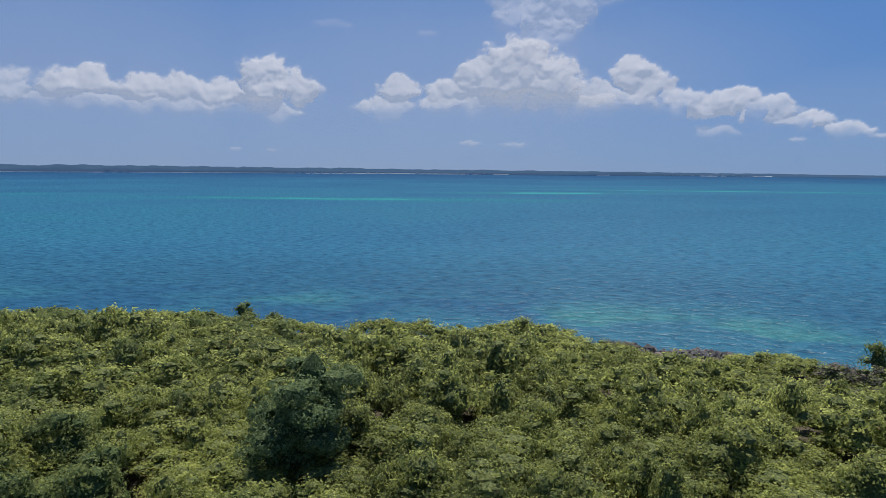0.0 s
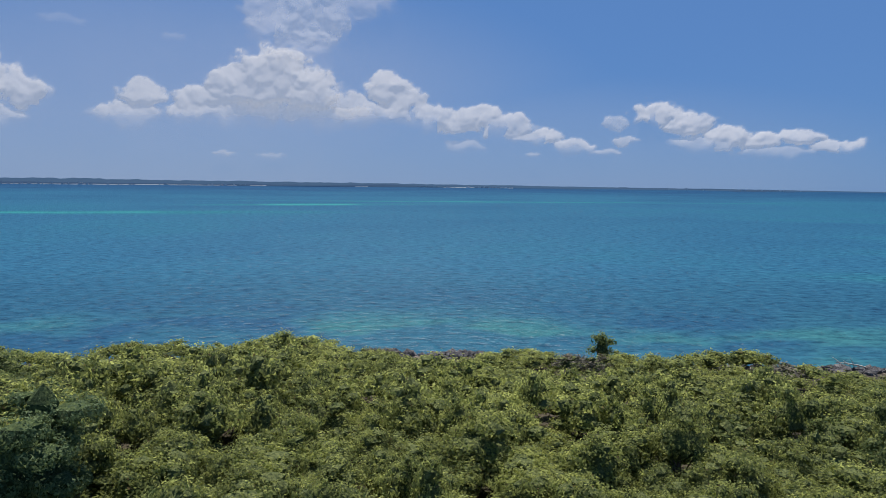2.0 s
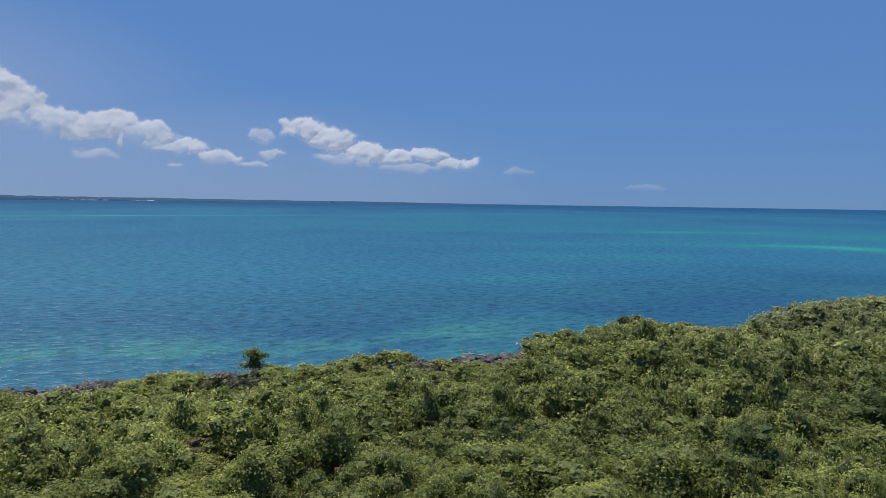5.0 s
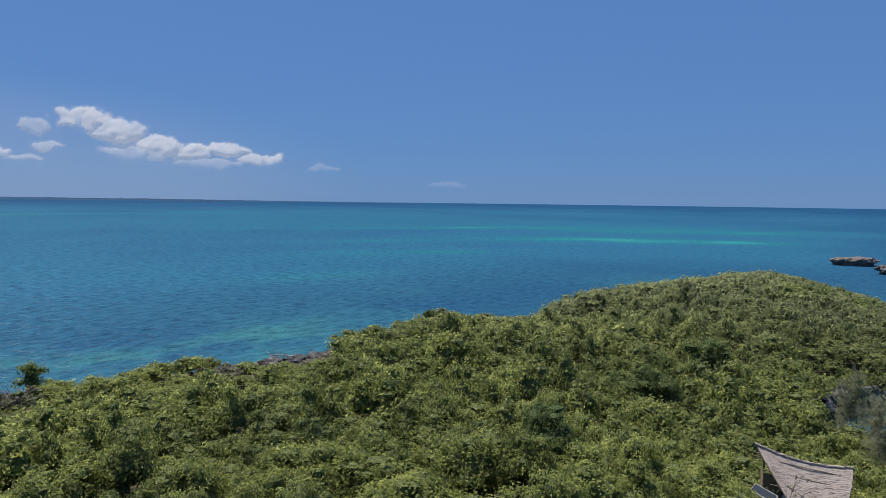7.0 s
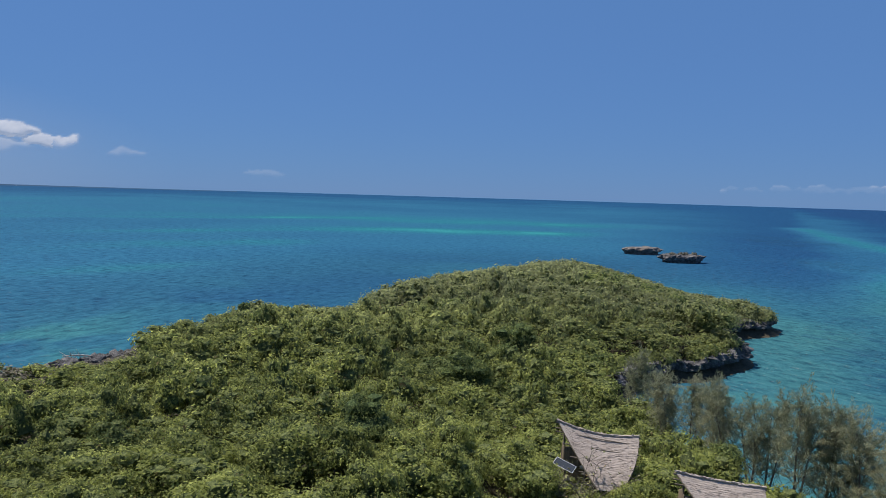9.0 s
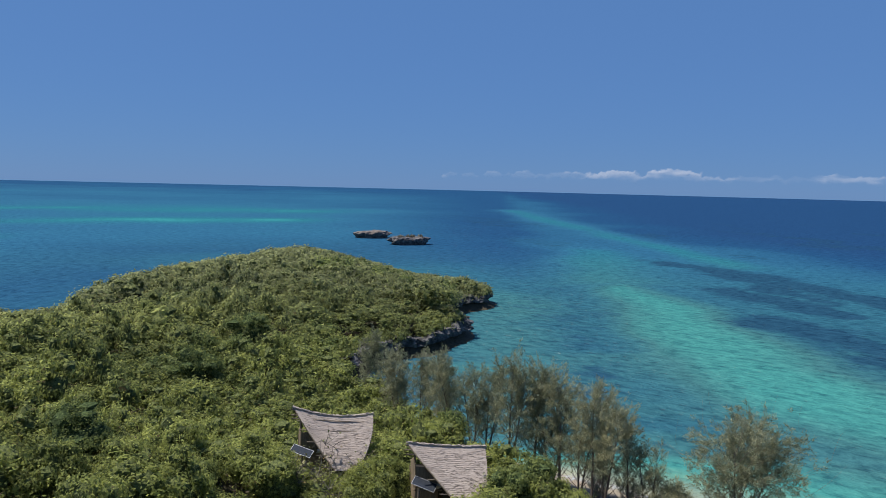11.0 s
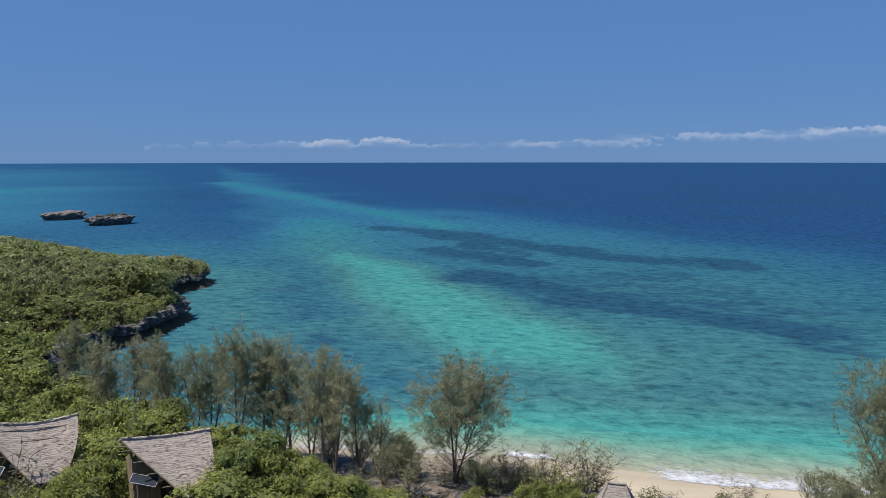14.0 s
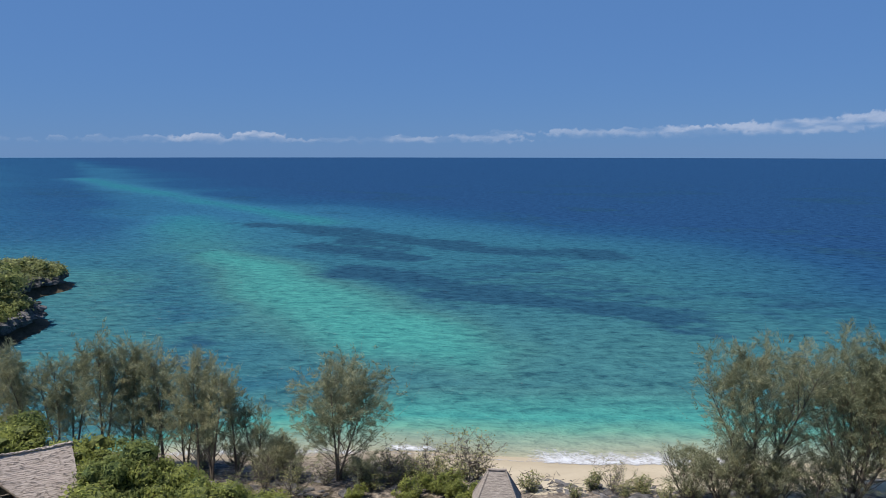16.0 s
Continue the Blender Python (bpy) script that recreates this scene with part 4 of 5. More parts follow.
def forest_tree(seed, radius, height, trunk_h, leaves, size, mat, core=None):
    """A broad-leaved tree: trunk with limbs, and a crown. Base at the origin."""
    rng = np.random.default_rng(seed)
    root = new("forest_tree")
    limbs = [tube(bent(rng, (0, 0, -0.4), (0.1, 0.05, 1), trunk_h + 0.9, 5, 0.08), 0.16, 0.10)]
    for k in range(4):
        a = k * 1.7 + rng.uniform(0, 1)
        limbs.append(tube(bent(rng, (0, 0, trunk_h * 0.7), (math.cos(a), math.sin(a), 1.2), height * 0.55, 4, 0.15), 0.08, 0.03, 4))
    part("trunk", mesh_np("trunk", *merge(limbs)), M_BARK, root)
    (V, F), hull = crown(seed, radius, height, leaves, size)
    me = mesh_np("crown", V + (0, 0, trunk_h), F)
    part("crown", me, mat, root)
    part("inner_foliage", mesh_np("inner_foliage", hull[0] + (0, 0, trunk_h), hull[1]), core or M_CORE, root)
    return root


def scatter(spacing, r0, r1, a0, a1, seed):
    """Jittered places in a ring sector round the tower's foot."""
    rng = np.random.default_rng(seed)
    out = []
    ys = np.arange(-r1, r1, spacing * 0.87)
    for j, y in enumerate(ys):
        for x in np.arange(-r1, r1, spacing) + (j % 2) * spacing / 2:
            px, py = x + rng.uniform(-0.36, 0.36) * spacing, y + rng.uniform(-0.36, 0.36) * spacing
            r, a = math.hypot(px, py), math.degrees(math.atan2(px, py))
            if r0 <= r < r1 and a0 <= a <= a1:
                out.append((px, py))
    return np.array(out)


GAPS = [polar(-6.0, 62), polar(10.3, 56), polar(-23.5, 50), polar(-10.0, 45), polar(-3.5, 92), polar(6.0, 96), polar(18.5, 50.5), polar(33, 52), polar(3.5, 62), polar(25, 58), polar(40, 66), polar(57, 56), polar(66, 52), polar(74, 61), polar(81, 84), polar(-17, 70)]
CLEAR = [(*polar(-24.0, 53), 2.9), (*polar(-4.2, 62.5), 2.7), (*polar(88.5, 59.2), 3.0), (*polar(86.6, 55.5), 1.5), (*polar(97.6, 51.4), 3.4), (*polar(95.6, 48), 2.2), (*polar(101.2, 51), 1.8), (*polar(88.8, 43.5), 2.6), (*polar(-10.9, 53), 2.5)]


def bare_rim(P):
    """Stretches of the eastern shore where rock lies open."""
    a = np.degrees(np.arctan2(P[:, 0], P[:, 1]))
    return ((a > 11.5) & (a < 21.5)) | ((a > 28.5) & (a < 32)) | ((a > 44) & (a < 53))


# how far the thicket's wind-sheared crest lies below the eye: compass direction, degrees
CREST = [(-40, 9.3), (-32, 9.6), (-28.5, 9.6), (-25, 10.4), (-21, 10.5), (-12.7, 11.2), (-10, 11.9), (-7.8, 12.5), (-6.5, 11.5), (-1, 12.0), (1.3, 12.45), (3.4, 12.1), (6.4, 11.7), (10, 12.15), (12.5, 12.7),
         (15.3, 13.25), (17, 13.95), (20.5, 13.95), (22.5, 13.2), (25, 13.0), (29, 13.1), (34, 13.0), (37.3, 12.8), (40, 12.05), (42.6, 11.7), (45, 12.1), (47.9, 12.9), (50.5, 13.0), (52.2, 12.3), (52.8, 10.6),
         (55, 10.1), (57.6, 9.8), (60, 9.0), (62, 8.7), (64.2, 9.1), (68.8, 9.25), (69.7, 8.3), (71, 7.4), (74, 6.9), (77, 6.3), (80, 6.0), (84, 5.4), (86, 5.1), (88, 5.6), (92, 6.55), (95, 7.3), (98, 7.6), (99.4, 7.3), (101, 8.3)]


def crest_z(x, y):
    """Highest level that leaves reach over a place."""
    a, r = np.degrees(np.arctan2(x, y)), np.hypot(x, y)
    ca, cd = np.array(CREST).T
    dip = np.maximum.reduce([np.interp(a + q, ca, cd, right=0) for q in (-0.5, 0, 0.5)])
    return 29.0 - r * np.tan(np.radians(dip))


def plantable(P, margin):
    d = shore_d(P[:, 0], P[:, 1])
    ok = (d > np.where((P[:, 0] > 112) & (P[:, 1] < 10), np.where(P[:, 0] < 145, 2.4, 1.2), margin + 9.0 * bare_rim(P))) & (signed(P[:, 0], P[:, 1], BEACH) < -0.6)
    for x, y in GAPS:
        ok &= np.hypot(P[:, 0] - x, P[:, 1] - y) > 1.9
    for x, y, r in CLEAR:
        ok &= np.hypot(P[:, 0] - x, P[:, 1] - y) > r
    return ok, d


def build_forest():
    rng = np.random.default_rng(4)
    P = scatter(3.1, 39, 275, -38, 115, 9)
    ok, d = plantable(P, 1.6)
    P, d = P[ok], d[ok]
    R = np.hypot(P[:, 0], P[:, 1])
    Z = ground_z(P[:, 0], P[:, 1], d)
    H = canopy_height(P[:, 0], P[:, 1], d) * np.clip(rng.lognormal(-0.02, 0.22, len(P)), 0.6, 1.6)
    H = np.maximum(H, 2.1) * (1 - 0.30 * smooth(116, 130, P[:, 0]) * smooth(2, -10, P[:, 1]))
    room = (crest_z(P[:, 0], P[:, 1]) - Z) / 1.08 + 0.6 + 0.010 * np.maximum(R - 110, 0)
    H = np.where((room < 4.5) | (R > 120) & (room < 8), np.maximum(H, room * rng.uniform(0.6, 0.95, len(P))), H)
    H = np.where(R > 75, np.minimum(H, room * rng.uniform(0.64, 1.14, len(P))), H)
    stay = H > 1.0
    P, d, R, Z, H = P[stay], d[stay], R[stay], Z[stay], H[stay]
    dry = bare_rim(P) & (d < rng.uniform(8, 24, len(P)))
    gloomy = (fbm(P[:, 0] * 0.035, P[:, 1] * 0.035, 77, 3) + 0.42 * smooth(0, -26, P[:, 0]) - 0.13 + rng.normal(0, 0.07, len(P))) > 0.655
    order = np.argsort(R)
    near = order[:288]
    kinds = [forest_tree(100 + k, 2.15, 3.3, 2.0, 2700, 0.17, M_LEAF) for k in range(8)] + [forest_tree(120, 2.0, 3.5, 2.2, 2700, 0.17, M_LEAF_DARK, M_CORE_DARK)]
    first = [True] * len(kinds)
    for i in near:
        k = int(rng.integers(0, 8)) if not gloomy[i] else 8
        s = H[i] / 5.1
        w = rng.choice([rng.uniform(0.8, 1.1), rng.uniform(1.1, 1.75)])
        w = min(w, 2.0 * s + 0.2)
        m = Matrix.LocRotScale((P[i, 0], P[i, 1], Z[i] - 0.1), Euler((rng.normal(0, 0.10), rng.normal(0, 0.10), rng.uniform(0, 6.28))), (w, w, s))
        if first[k]:
            kinds[k].matrix_world = m
            kinds[k].scale = (w, w, s)
            ob, first[k] = kinds[k], False
        else:
            sc = kinds[k].scale
            ob = copy_thing(kinds[k], m @ Matrix.Diagonal((1 / sc[0], 1 / sc[1], 1 / sc[2], 1)))
        tagged(ob, "dark-leaved tree in the dense coral-rag thicket" if k == 8 else "leafy green tree in the dense coral-rag thicket", "tree", "trees of the thicket")
    mids, fars = order[288:], []
    rings = ((74, [crown(300 + k, 2.15, 3.3, 1150, 0.225, fine=1) for k in range(4)]), (108, [crown(320 + k, 2.2, 3.3, 600, 0.31, lobes=6, fine=1) for k in range(4)]),
             (160, [crown(340 + k, 2.3, 3.2, 290, 0.47, lobes=5, fine=1) for k in range(4)]), (999, [crown(360 + k, 2.4, 3.2, 150, 0.64, lobes=4, fine=1) for k in range(4)]))
    leaf_p, dark_p, dry_p, core_p = [], [], [], []
    for i in mids:
        protos = next(q for lim, q in rings if R[i] < lim)
        (LV, LF), (CV, CF) = protos[int(rng.integers(0, 4))]
        a, w, s = rng.uniform(0, 6.28), rng.choice([rng.uniform(0.75, 1.0), rng.uniform(1.0, 1.6)]), H[i] / 5.1
        w = min(w, 1.5 * s + 0.15)
        c, n = math.cos(a), math.sin(a)
        Rm = np.array([[c * w, -n * w, 0], [n * w, c * w, 0], [0, 0, s]]).T
        off = (P[i, 0], P[i, 1], Z[i] + 1.8 * s)
        (dry_p if dry[i] else dark_p if gloomy[i] else leaf_p).append((LV @ Rm + off, LF))
        core_p.append((CV @ Rm + off, CF))
    # the thicket goes on round the tower's foot and behind it
    B = np.concatenate([scatter(5.0, 7, 34, -180, 180, 19), scatter(5.0, 34, 72, -180, -46, 20)])
    ok, bd = plantable(B, 1.6)
    B, bd = B[ok], bd[ok]
    BZ, BH = ground_z(B[:, 0], B[:, 1], bd), canopy_height(B[:, 0], B[:, 1], bd)
    for k in range(len(B)):
        (LV, LF), (CV, CF) = rings[3][1][k % 4]
        s = BH[k] / 5.1
        off = (B[k, 0], B[k, 1], BZ[k] + 1.2 * s)
        leaf_p.append((LV * (1.55, 1.55, s) + off, LF))
        core_p.append((CV * (1.55, 1.55, s) + off, CF))
    v, f = merge(leaf_p)
    thing("thicket_foliage", mesh_np("thicket_foliage", v, f), M_LEAF, "dense green coastal thicket covering the island", "thicket", kind="stuff")
    v, f = merge(dark_p)
    thing("dark_thicket_foliage", mesh_np("dark_thicket_foliage", v, f), M_LEAF_DARK, "darker green trees within the coastal thicket", "thicket", kind="stuff")
    v, f = merge(dry_p)
    thing("dry_scrub", mesh_np("dry_scrub", v, f), M_LEAF_DRY, "grey-brown dry scrub behind the rocky shore", "scrub", kind="stuff")
    # fills the gaps with a colour already darkened for shade
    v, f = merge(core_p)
    thing("thicket_inner_foliage", mesh_np("thicket_inner_foliage", v, f), M_CORE, "inner fill of the coastal thicket, coloured dark for shade between leaves", "thicket", kind="stuff")


build_forest()


# ---- single trees of the thicket ----
def broad_tree(name, x, y, top, radius, depth, leaves, size, mat, seed, label, lobes=9, skirt=0.45):
    """One tree that stands out from the thicket: trunk, limbs and lobed crown of a given depth."""
    rng = np.random.default_rng(seed)
    gz = float(ground_z(np.array([x]), np.array([y]))[0])
    root = new(name)
    root.location = (x, y, gz)
    h = top - gz
    low = h - depth
    limbs = [tube(bent(rng, (0, 0, -0.5), (0.05, 0.05, 1), max(low, 0.5) + depth * 0.5, 6, 0.06), 0.05 + 0.022 * h, 0.06, 6)]
    for k in range(6):
        a = k * 1.05 + rng.uniform(0, 0.7)
        limbs.append(tube(bent(rng, (0, 0, max(low, 0.3) * 0.9), (math.cos(a), math.sin(a), 1.1), depth * 0.6, 5, 0.12), 0.07, 0.02, 4))
    part("trunk", mesh_np("trunk", *merge(limbs)), M_BARK, root)
    (V, F), hull = crown(seed, radius, depth, leaves, size, lobes=lobes, skirt=skirt)
    part("crown", mesh_np("crown", V + (0, 0, low), F), mat, root)
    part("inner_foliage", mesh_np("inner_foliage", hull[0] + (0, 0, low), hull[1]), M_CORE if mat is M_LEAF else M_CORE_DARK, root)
    return tagged(root, label, "tree")


broad_tree("round_tree", *polar(-10.9, 53.0), 15.7, 4.2, 10.4, 16000, 0.19, M_LEAF_ROUND, 501, "tall dark green round-crowned tree above the thicket", 14, 0.8)
broad_tree("shore_tree", *polar(31.7, 112.5), 6.3, 1.6, 4.6, 900, 0.34, M_LEAF_DARK, 502, "small dark tree standing alone at the rocky shore", 6)
broad_tree("shore_tree", *polar(-15.6, 126), 6.4, 1.6, 2.6, 260, 0.34, M_LEAF_DARK, 503, "small wind-bent tree rising from the shore thicket", 4)
broad_tree("shore_tree", *polar(60.6, 150), 6.0, 1.6, 3.4, 260, 0.34, M_LEAF_DARK, 504, "small dark tree rising from the shore thicket", 4)
for k, (a, r, top, rad) in enumerate(((-28, 60, 10.4, 3.2), (-24, 66, 10.2, 3.0), (-1.5, 58, 10.0, 2.8), (-20.5, 47, 10.2, 2.8), (8.2, 58.5, 9.9, 2.2), (-30.5, 92, 9.6, 3.2),
                                      (70, 66, 10.2, 3.2), (62, 74, 10.2, 3.0), (78, 88, 9.6, 2.8), (49, 52, 9.8, 2.8), (56, 60, 9.6, 2.6), (6.5, 97, 8.4, 2.6), (82, 112, 9.2, 3.2), (46, 49, 9.6, 2.4),
                                      (102.4, 50.5, 9.0, 2.2), (104.6, 52, 9.2, 2.3), (106.6, 51, 8.4, 2.2), (108.8, 50, 7.4, 2.1), (111, 48.6, 6.4, 2.0), (93.6, 54, 8.6, 2.2), (91.5, 52.5, 8.0, 2.0), (90.6, 56.3, 7.7, 1.9), (88.6, 55.2, 6.5, 1.5), (91.9, 58.6, 7.8, 1.7), (97.3, 68, 7.4, 2.5), (104.4, 61.5, 6.2, 2.0), (100.3, 60, 7.2, 2.0))):
    broad_tree("spreading_tree", *polar(a, r), top, rad, 4.6, 4600 if r < 75 else 2400, 0.19 if r < 75 else 0.25, M_LEAF_DARK if k in (0, 6, 8, 12, 14, 15, 17, 18, 24, 25) else M_LEAF, 520 + k, "broad tree standing a little above the thicket")


# ---- casuarinas ----
def casuarina(seed, height, spread, strips, lean=(0.0, 0.0), stems=1, low=0.16, droop=0.55):
    """A feathery casuarina: thin stems, rising limbs, drooping needle sprays. Base at the origin."""
    rng = np.random.default_rng(seed)
    root = new("casuarina_tree")
    wood, tips, dirs = [], [], []
    for s in range(stems):
        a = rng.uniform(0, 6.28)
        off = 0.0 if stems == 1 else (0.20 if stems < 4 else 0.36)
        d0 = (lean[0] + off * math.cos(a), lean[1] + off * math.sin(a), 1)
        hh = height * (1 if s == 0 else rng.uniform(0.72, 0.92))
        stem = bent(rng, (0.12 * math.cos(a) * (stems > 1), 0.12 * math.sin(a) * (stems > 1), -0.4), d0, hh + 0.4, 12, 0.045, 0.02)
        r0 = 0.030 * height ** 0.75 / (1 if stems == 1 else 1.25)
        wood.append(tube(stem, r0, 0.012, 6))
        limbs = int((24 if stems == 1 else 17) + height * 0.9)
        for k in range(limbs):
            q = low + (0.97 - low) * (k + rng.random()) / limbs
            i = q * 12
            p = stem[int(i)] + (stem[min(int(i) + 1, 12)] - stem[int(i)]) * (i % 1)
            ang = k * 2.4 + rng.uniform(-0.5, 0.5)
            if stems < 3:       # young trees: flame-shaped, limbs rising steeply
                ln, up = spread * (1.15 - 0.72 * q) * rng.uniform(0.5, 1.15), 0.55 + 1.7 * q
            else:
                ln = spread * (0.42 + 0.62 * math.sin(math.pi * min(q + 0.12, 1))) * rng.uniform(0.55, 1.15)
                up = (0.55 if stems != 3 else 0.15) + (1.5 if stems != 3 else 1.8) * q
            limb = bent(rng, p, (math.cos(ang), math.sin(ang), up), ln, 7, 0.12, 0.03)
            wood.append(tube(limb[::2] if stems > 2 else limb, 0.020 + 0.022 * (1 - q), 0.005, 3))
            for j in range(1, 8):
                for _ in range(2):
                    b = rng.uniform(0, 6.28)
                    dv = (limb[j] - limb[j - 1])
                    dv = dv / np.linalg.norm(dv) * 0.9 + np.array((math.cos(b), math.sin(b), rng.uniform(-0.1, 0.9))) * 0.5
                    tw = bent(rng, limb[j], dv, ln * rng.uniform(0.2, 0.42), 3, 0.16, 0.03)
                    if rng.random() < 0.15:
                        wood.append(tube(tw, 0.008, 0.003, 3))
                    for m in (1, 2, 3):
                        tips.append(tw[m])
                        dirs.append(tw[m] - tw[m - 1])
            tips.append(limb[-1])
            dirs.append(limb[-1] - limb[-2])
    part("trunk", mesh_np("trunk", *merge(wood)), M_BARK, root, "thin dark trunk and limbs")
    T, D = np.array(tips), np.array(dirs)
    D /= np.linalg.norm(D, axis=1)[:, None] + 1e-9
    per = 36
    tufts = strips // per
    far = np.linalg.norm((T - T.mean(0)) / T.std(0), axis=1)
    odds = 1 / (1 + (far / 1.85) ** 14)
    pick = rng.choice(len(T), tufts, p=odds / odds.sum())
    td = D[pick] + rng.normal(0, 0.35, (tufts, 3)) + (0, 0, 0.25 - droop)
    td /= np.linalg.norm(td, axis=1)[:, None]
    tb = T[pick] + rng.normal(0, 0.10, (tufts, 3))
    td, tb = np.repeat(td, per, 0), np.repeat(tb, per, 0)
    n = len(td)
    base = tb + td * rng.uniform(-0.1, 0.75, (n, 1)) + rng.normal(0, 0.085, (n, 3))
    d = td + rng.normal(0, 0.38, (n, 3))
    d /= np.linalg.norm(d, axis=1)[:, None]
    L = rng.uniform(0.16, 0.38, (n, 1))
    side = np.cross(d, rng.normal(0, 1, (n, 3)))
    side /= np.linalg.norm(side, axis=1)[:, None] + 1e-9
    w = rng.uniform(0.013, 0.024, (n, 1))
    V = np.stack([base - side * w, base + side * w, base + d * L], 1).reshape(-1, 3)
    F = np.arange(n * 3).reshape(-1, 3)
    part("foliage", mesh_np("foliage", V, F), M_NEEDLE, root, "feathery grey-green needle sprays")
    return root


def gz1(x, y):
    return float(ground_z(np.array([float(x)]), np.array([float(y)]))[0])


def stand(ob, x, y, turn=0.0, s=1.0):
    m = Matrix.LocRotScale((x, y, gz1(x, y)), Euler((0, 0, radians(turn))), (s, s, s))
    return copy_thing(ob, m)


def place(ob, x, y, turn=0.0):
    ob.matrix_world = pose(x, y, gz1(x, y), 0, 0, turn)
    return ob


CAS = "casuarina tree with feathery grey-green needles by the shore"
slim_a = casuarina(701, 9.4, 4.3, 11500, (0.05, -0.10), 1, 0.12)
slim_b = casuarina(702, 9.7, 4.4, 11500, (-0.02, -0.16), 2, 0.14)
full_a = casuarina(703, 11.2, 5.0, 19000, (0.02, -0.06), 2)
lone = casuarina(704, 8.7, 7.0, 40000, (0.04, -0.06), 3, 0.12, 0.7)
tall = casuarina(705, 11.9, 7.2, 50000, (0.03, 0.0), 4, 0.04)
low_c = casuarina(706, 3.8, 2.2, 6000, (0, 0), 4, 0.05)
for ob, x, y, turn in ((slim_a, 57.7, -20.3, 0), (slim_b, 56.7, -21.2, 0), (full_a, 66.9, -15.0, 0), (lone, 49.3, -28.7, 0), (tall, 26.2, -51.9, 0), (low_c, 53.6, -24.6, 0)):
    tagged(place(ob, x, y, turn), CAS, "tree", "casuarinas along the shore")
tagged(lone, "wide many-stemmed casuarina standing alone by the beach")
tagged(tall, "large full-crowned casuarina beside the beach")
tagged(low_c, "low shrubby brownish casuarina on rocky ground")
for ob, x, y, turn, s in ((slim_a, 62.2, -19.0, 130, 1.05), (slim_b, 63.8, -18.6, 60, 1.0), (slim_a, 64.6, -17.0, 250, 1.08), (full_a, 69.0, -13.2, 120, 0.86), (slim_b, 71.0, -12.2, 200, 0.95),
                          (full_a, 73.4, -11.0, 240, 0.84), (slim_a, 76.5, -9.6, 30, 0.95), (full_a, 80.5, -7.6, 10, 0.78), (slim_b, 83.5, -5.2, 100, 0.86), (full_a, 86.5, -2.6, 170, 0.80), (full_a, 78.0, -5.5, 290, 0.78),
                          (slim_b, 60.0, -20.2, 300, 0.85), (tall, 21.2, -56.4, 140, 1.0), (tall, 14.5, -60.5, 250, 1.0), (tall, 22.6, -60.5, 40, 0.9),
                          (low_c, 52.4, -26.2, 90, 0.8), (low_c, 46.5, -29.5, 200, 0.75), (low_c, 29.3, -47.4, 30, 1.0), (low_c, 27.4, -48.8, 160, 1.1), (low_c, 24.5, -51.0, 260, 1.0), (low_c, 82, -3.5, 80, 1.1), (low_c, 74, -9.0, 10, 1.0),
                          (slim_a, *polar(112.3, 60.6), 80, 0.86), (slim_b, *polar(113.7, 60.0), 210, 0.66), (low_c, 54.8, -26.6, 220, 0.75), (low_c, 58.2, -24.0, 40, 0.6), (low_c, 61.5, -22.2, 10, 0.65), (low_c, 25.6, -49.8, 60, 1.2), (low_c, 22.4, -53.0, 330, 1.1)):
    ob2 = stand(ob, x, y, turn, s)
    ob2.location.z = gz1(x, y)


# ---- beach shrubs ----
def beach_shrub(seed, height, spread, leaves, mat, twigs=2):
    """A thin-stemmed shrub of the beach head. Base at the origin."""
    rng = np.random.default_rng(seed)
    root = new("beach_shrub")
    wood, tips = [], []
    for k in range(9):
        a = k * 0.7 + rng.uniform(0, 0.5)
        st = bent(rng, (0, 0, -0.2), (0.55 * math.cos(a) * spread / height * 1.6, 0.55 * math.sin(a) * spread / height * 1.6, 1), height * rng.uniform(0.7, 1.0), 7, 0.12)
        wood.append(tube(st, 0.035, 0.008, 4))
        for j in range(2, 8):
            for _ in range(twigs):
                b = rng.uniform(0, 6.28)
                tw = bent(rng, st[j], (math.cos(b), math.sin(b), rng.uniform(0.1, 1.1)), height * rng.uniform(0.14, 0.32), 3, 0.25)
                wood.append(tube(tw, 0.016, 0.006, 3))
                tips += [tw[1], tw[2], tw[3]]
    part("woody_stem", mesh_np("woody_stem", *merge(wood)), M_TWIG, root, "grey twiggy stems")
    T = np.array(tips)
    P = T[rng.integers(0, len(T), leaves)] + rng.normal(0, 0.10, (leaves, 3))
    N = rng.normal(0, 0.4, (leaves, 3)) + (0, 0, 1)
    part("foliage", mesh_np("foliage", *leaf_cards(P, N, 0.15, rng)), mat, root)
    return root


bare_s = beach_shrub(801, 3.8, 2.2, 420, M_SHRUB, 5)
thin_s = beach_shrub(802, 2.0, 1.3, 900, M_SHRUB)
green_s = beach_shrub(803, 1.9, 1.5, 3200, M_LEAF)
small_s = beach_shrub(804, 1.7, 0.9, 700, M_SHRUB)
for ob, a, r, lab in ((bare_s, 131.6, 58.0, "nearly bare grey shrub at the head of the beach"), (thin_s, 127.0, 55.0, "thin pale-leaved shrub at the head of the beach"),
                      (green_s, 129.4, 53.5, "dense green shrub at the head of the beach"), (small_s, 136.2, 55.0, "small sparse shrub on the sand")):
    tagged(place(ob, *polar(a, r)), lab, "shrub", "shrubs along the beach")
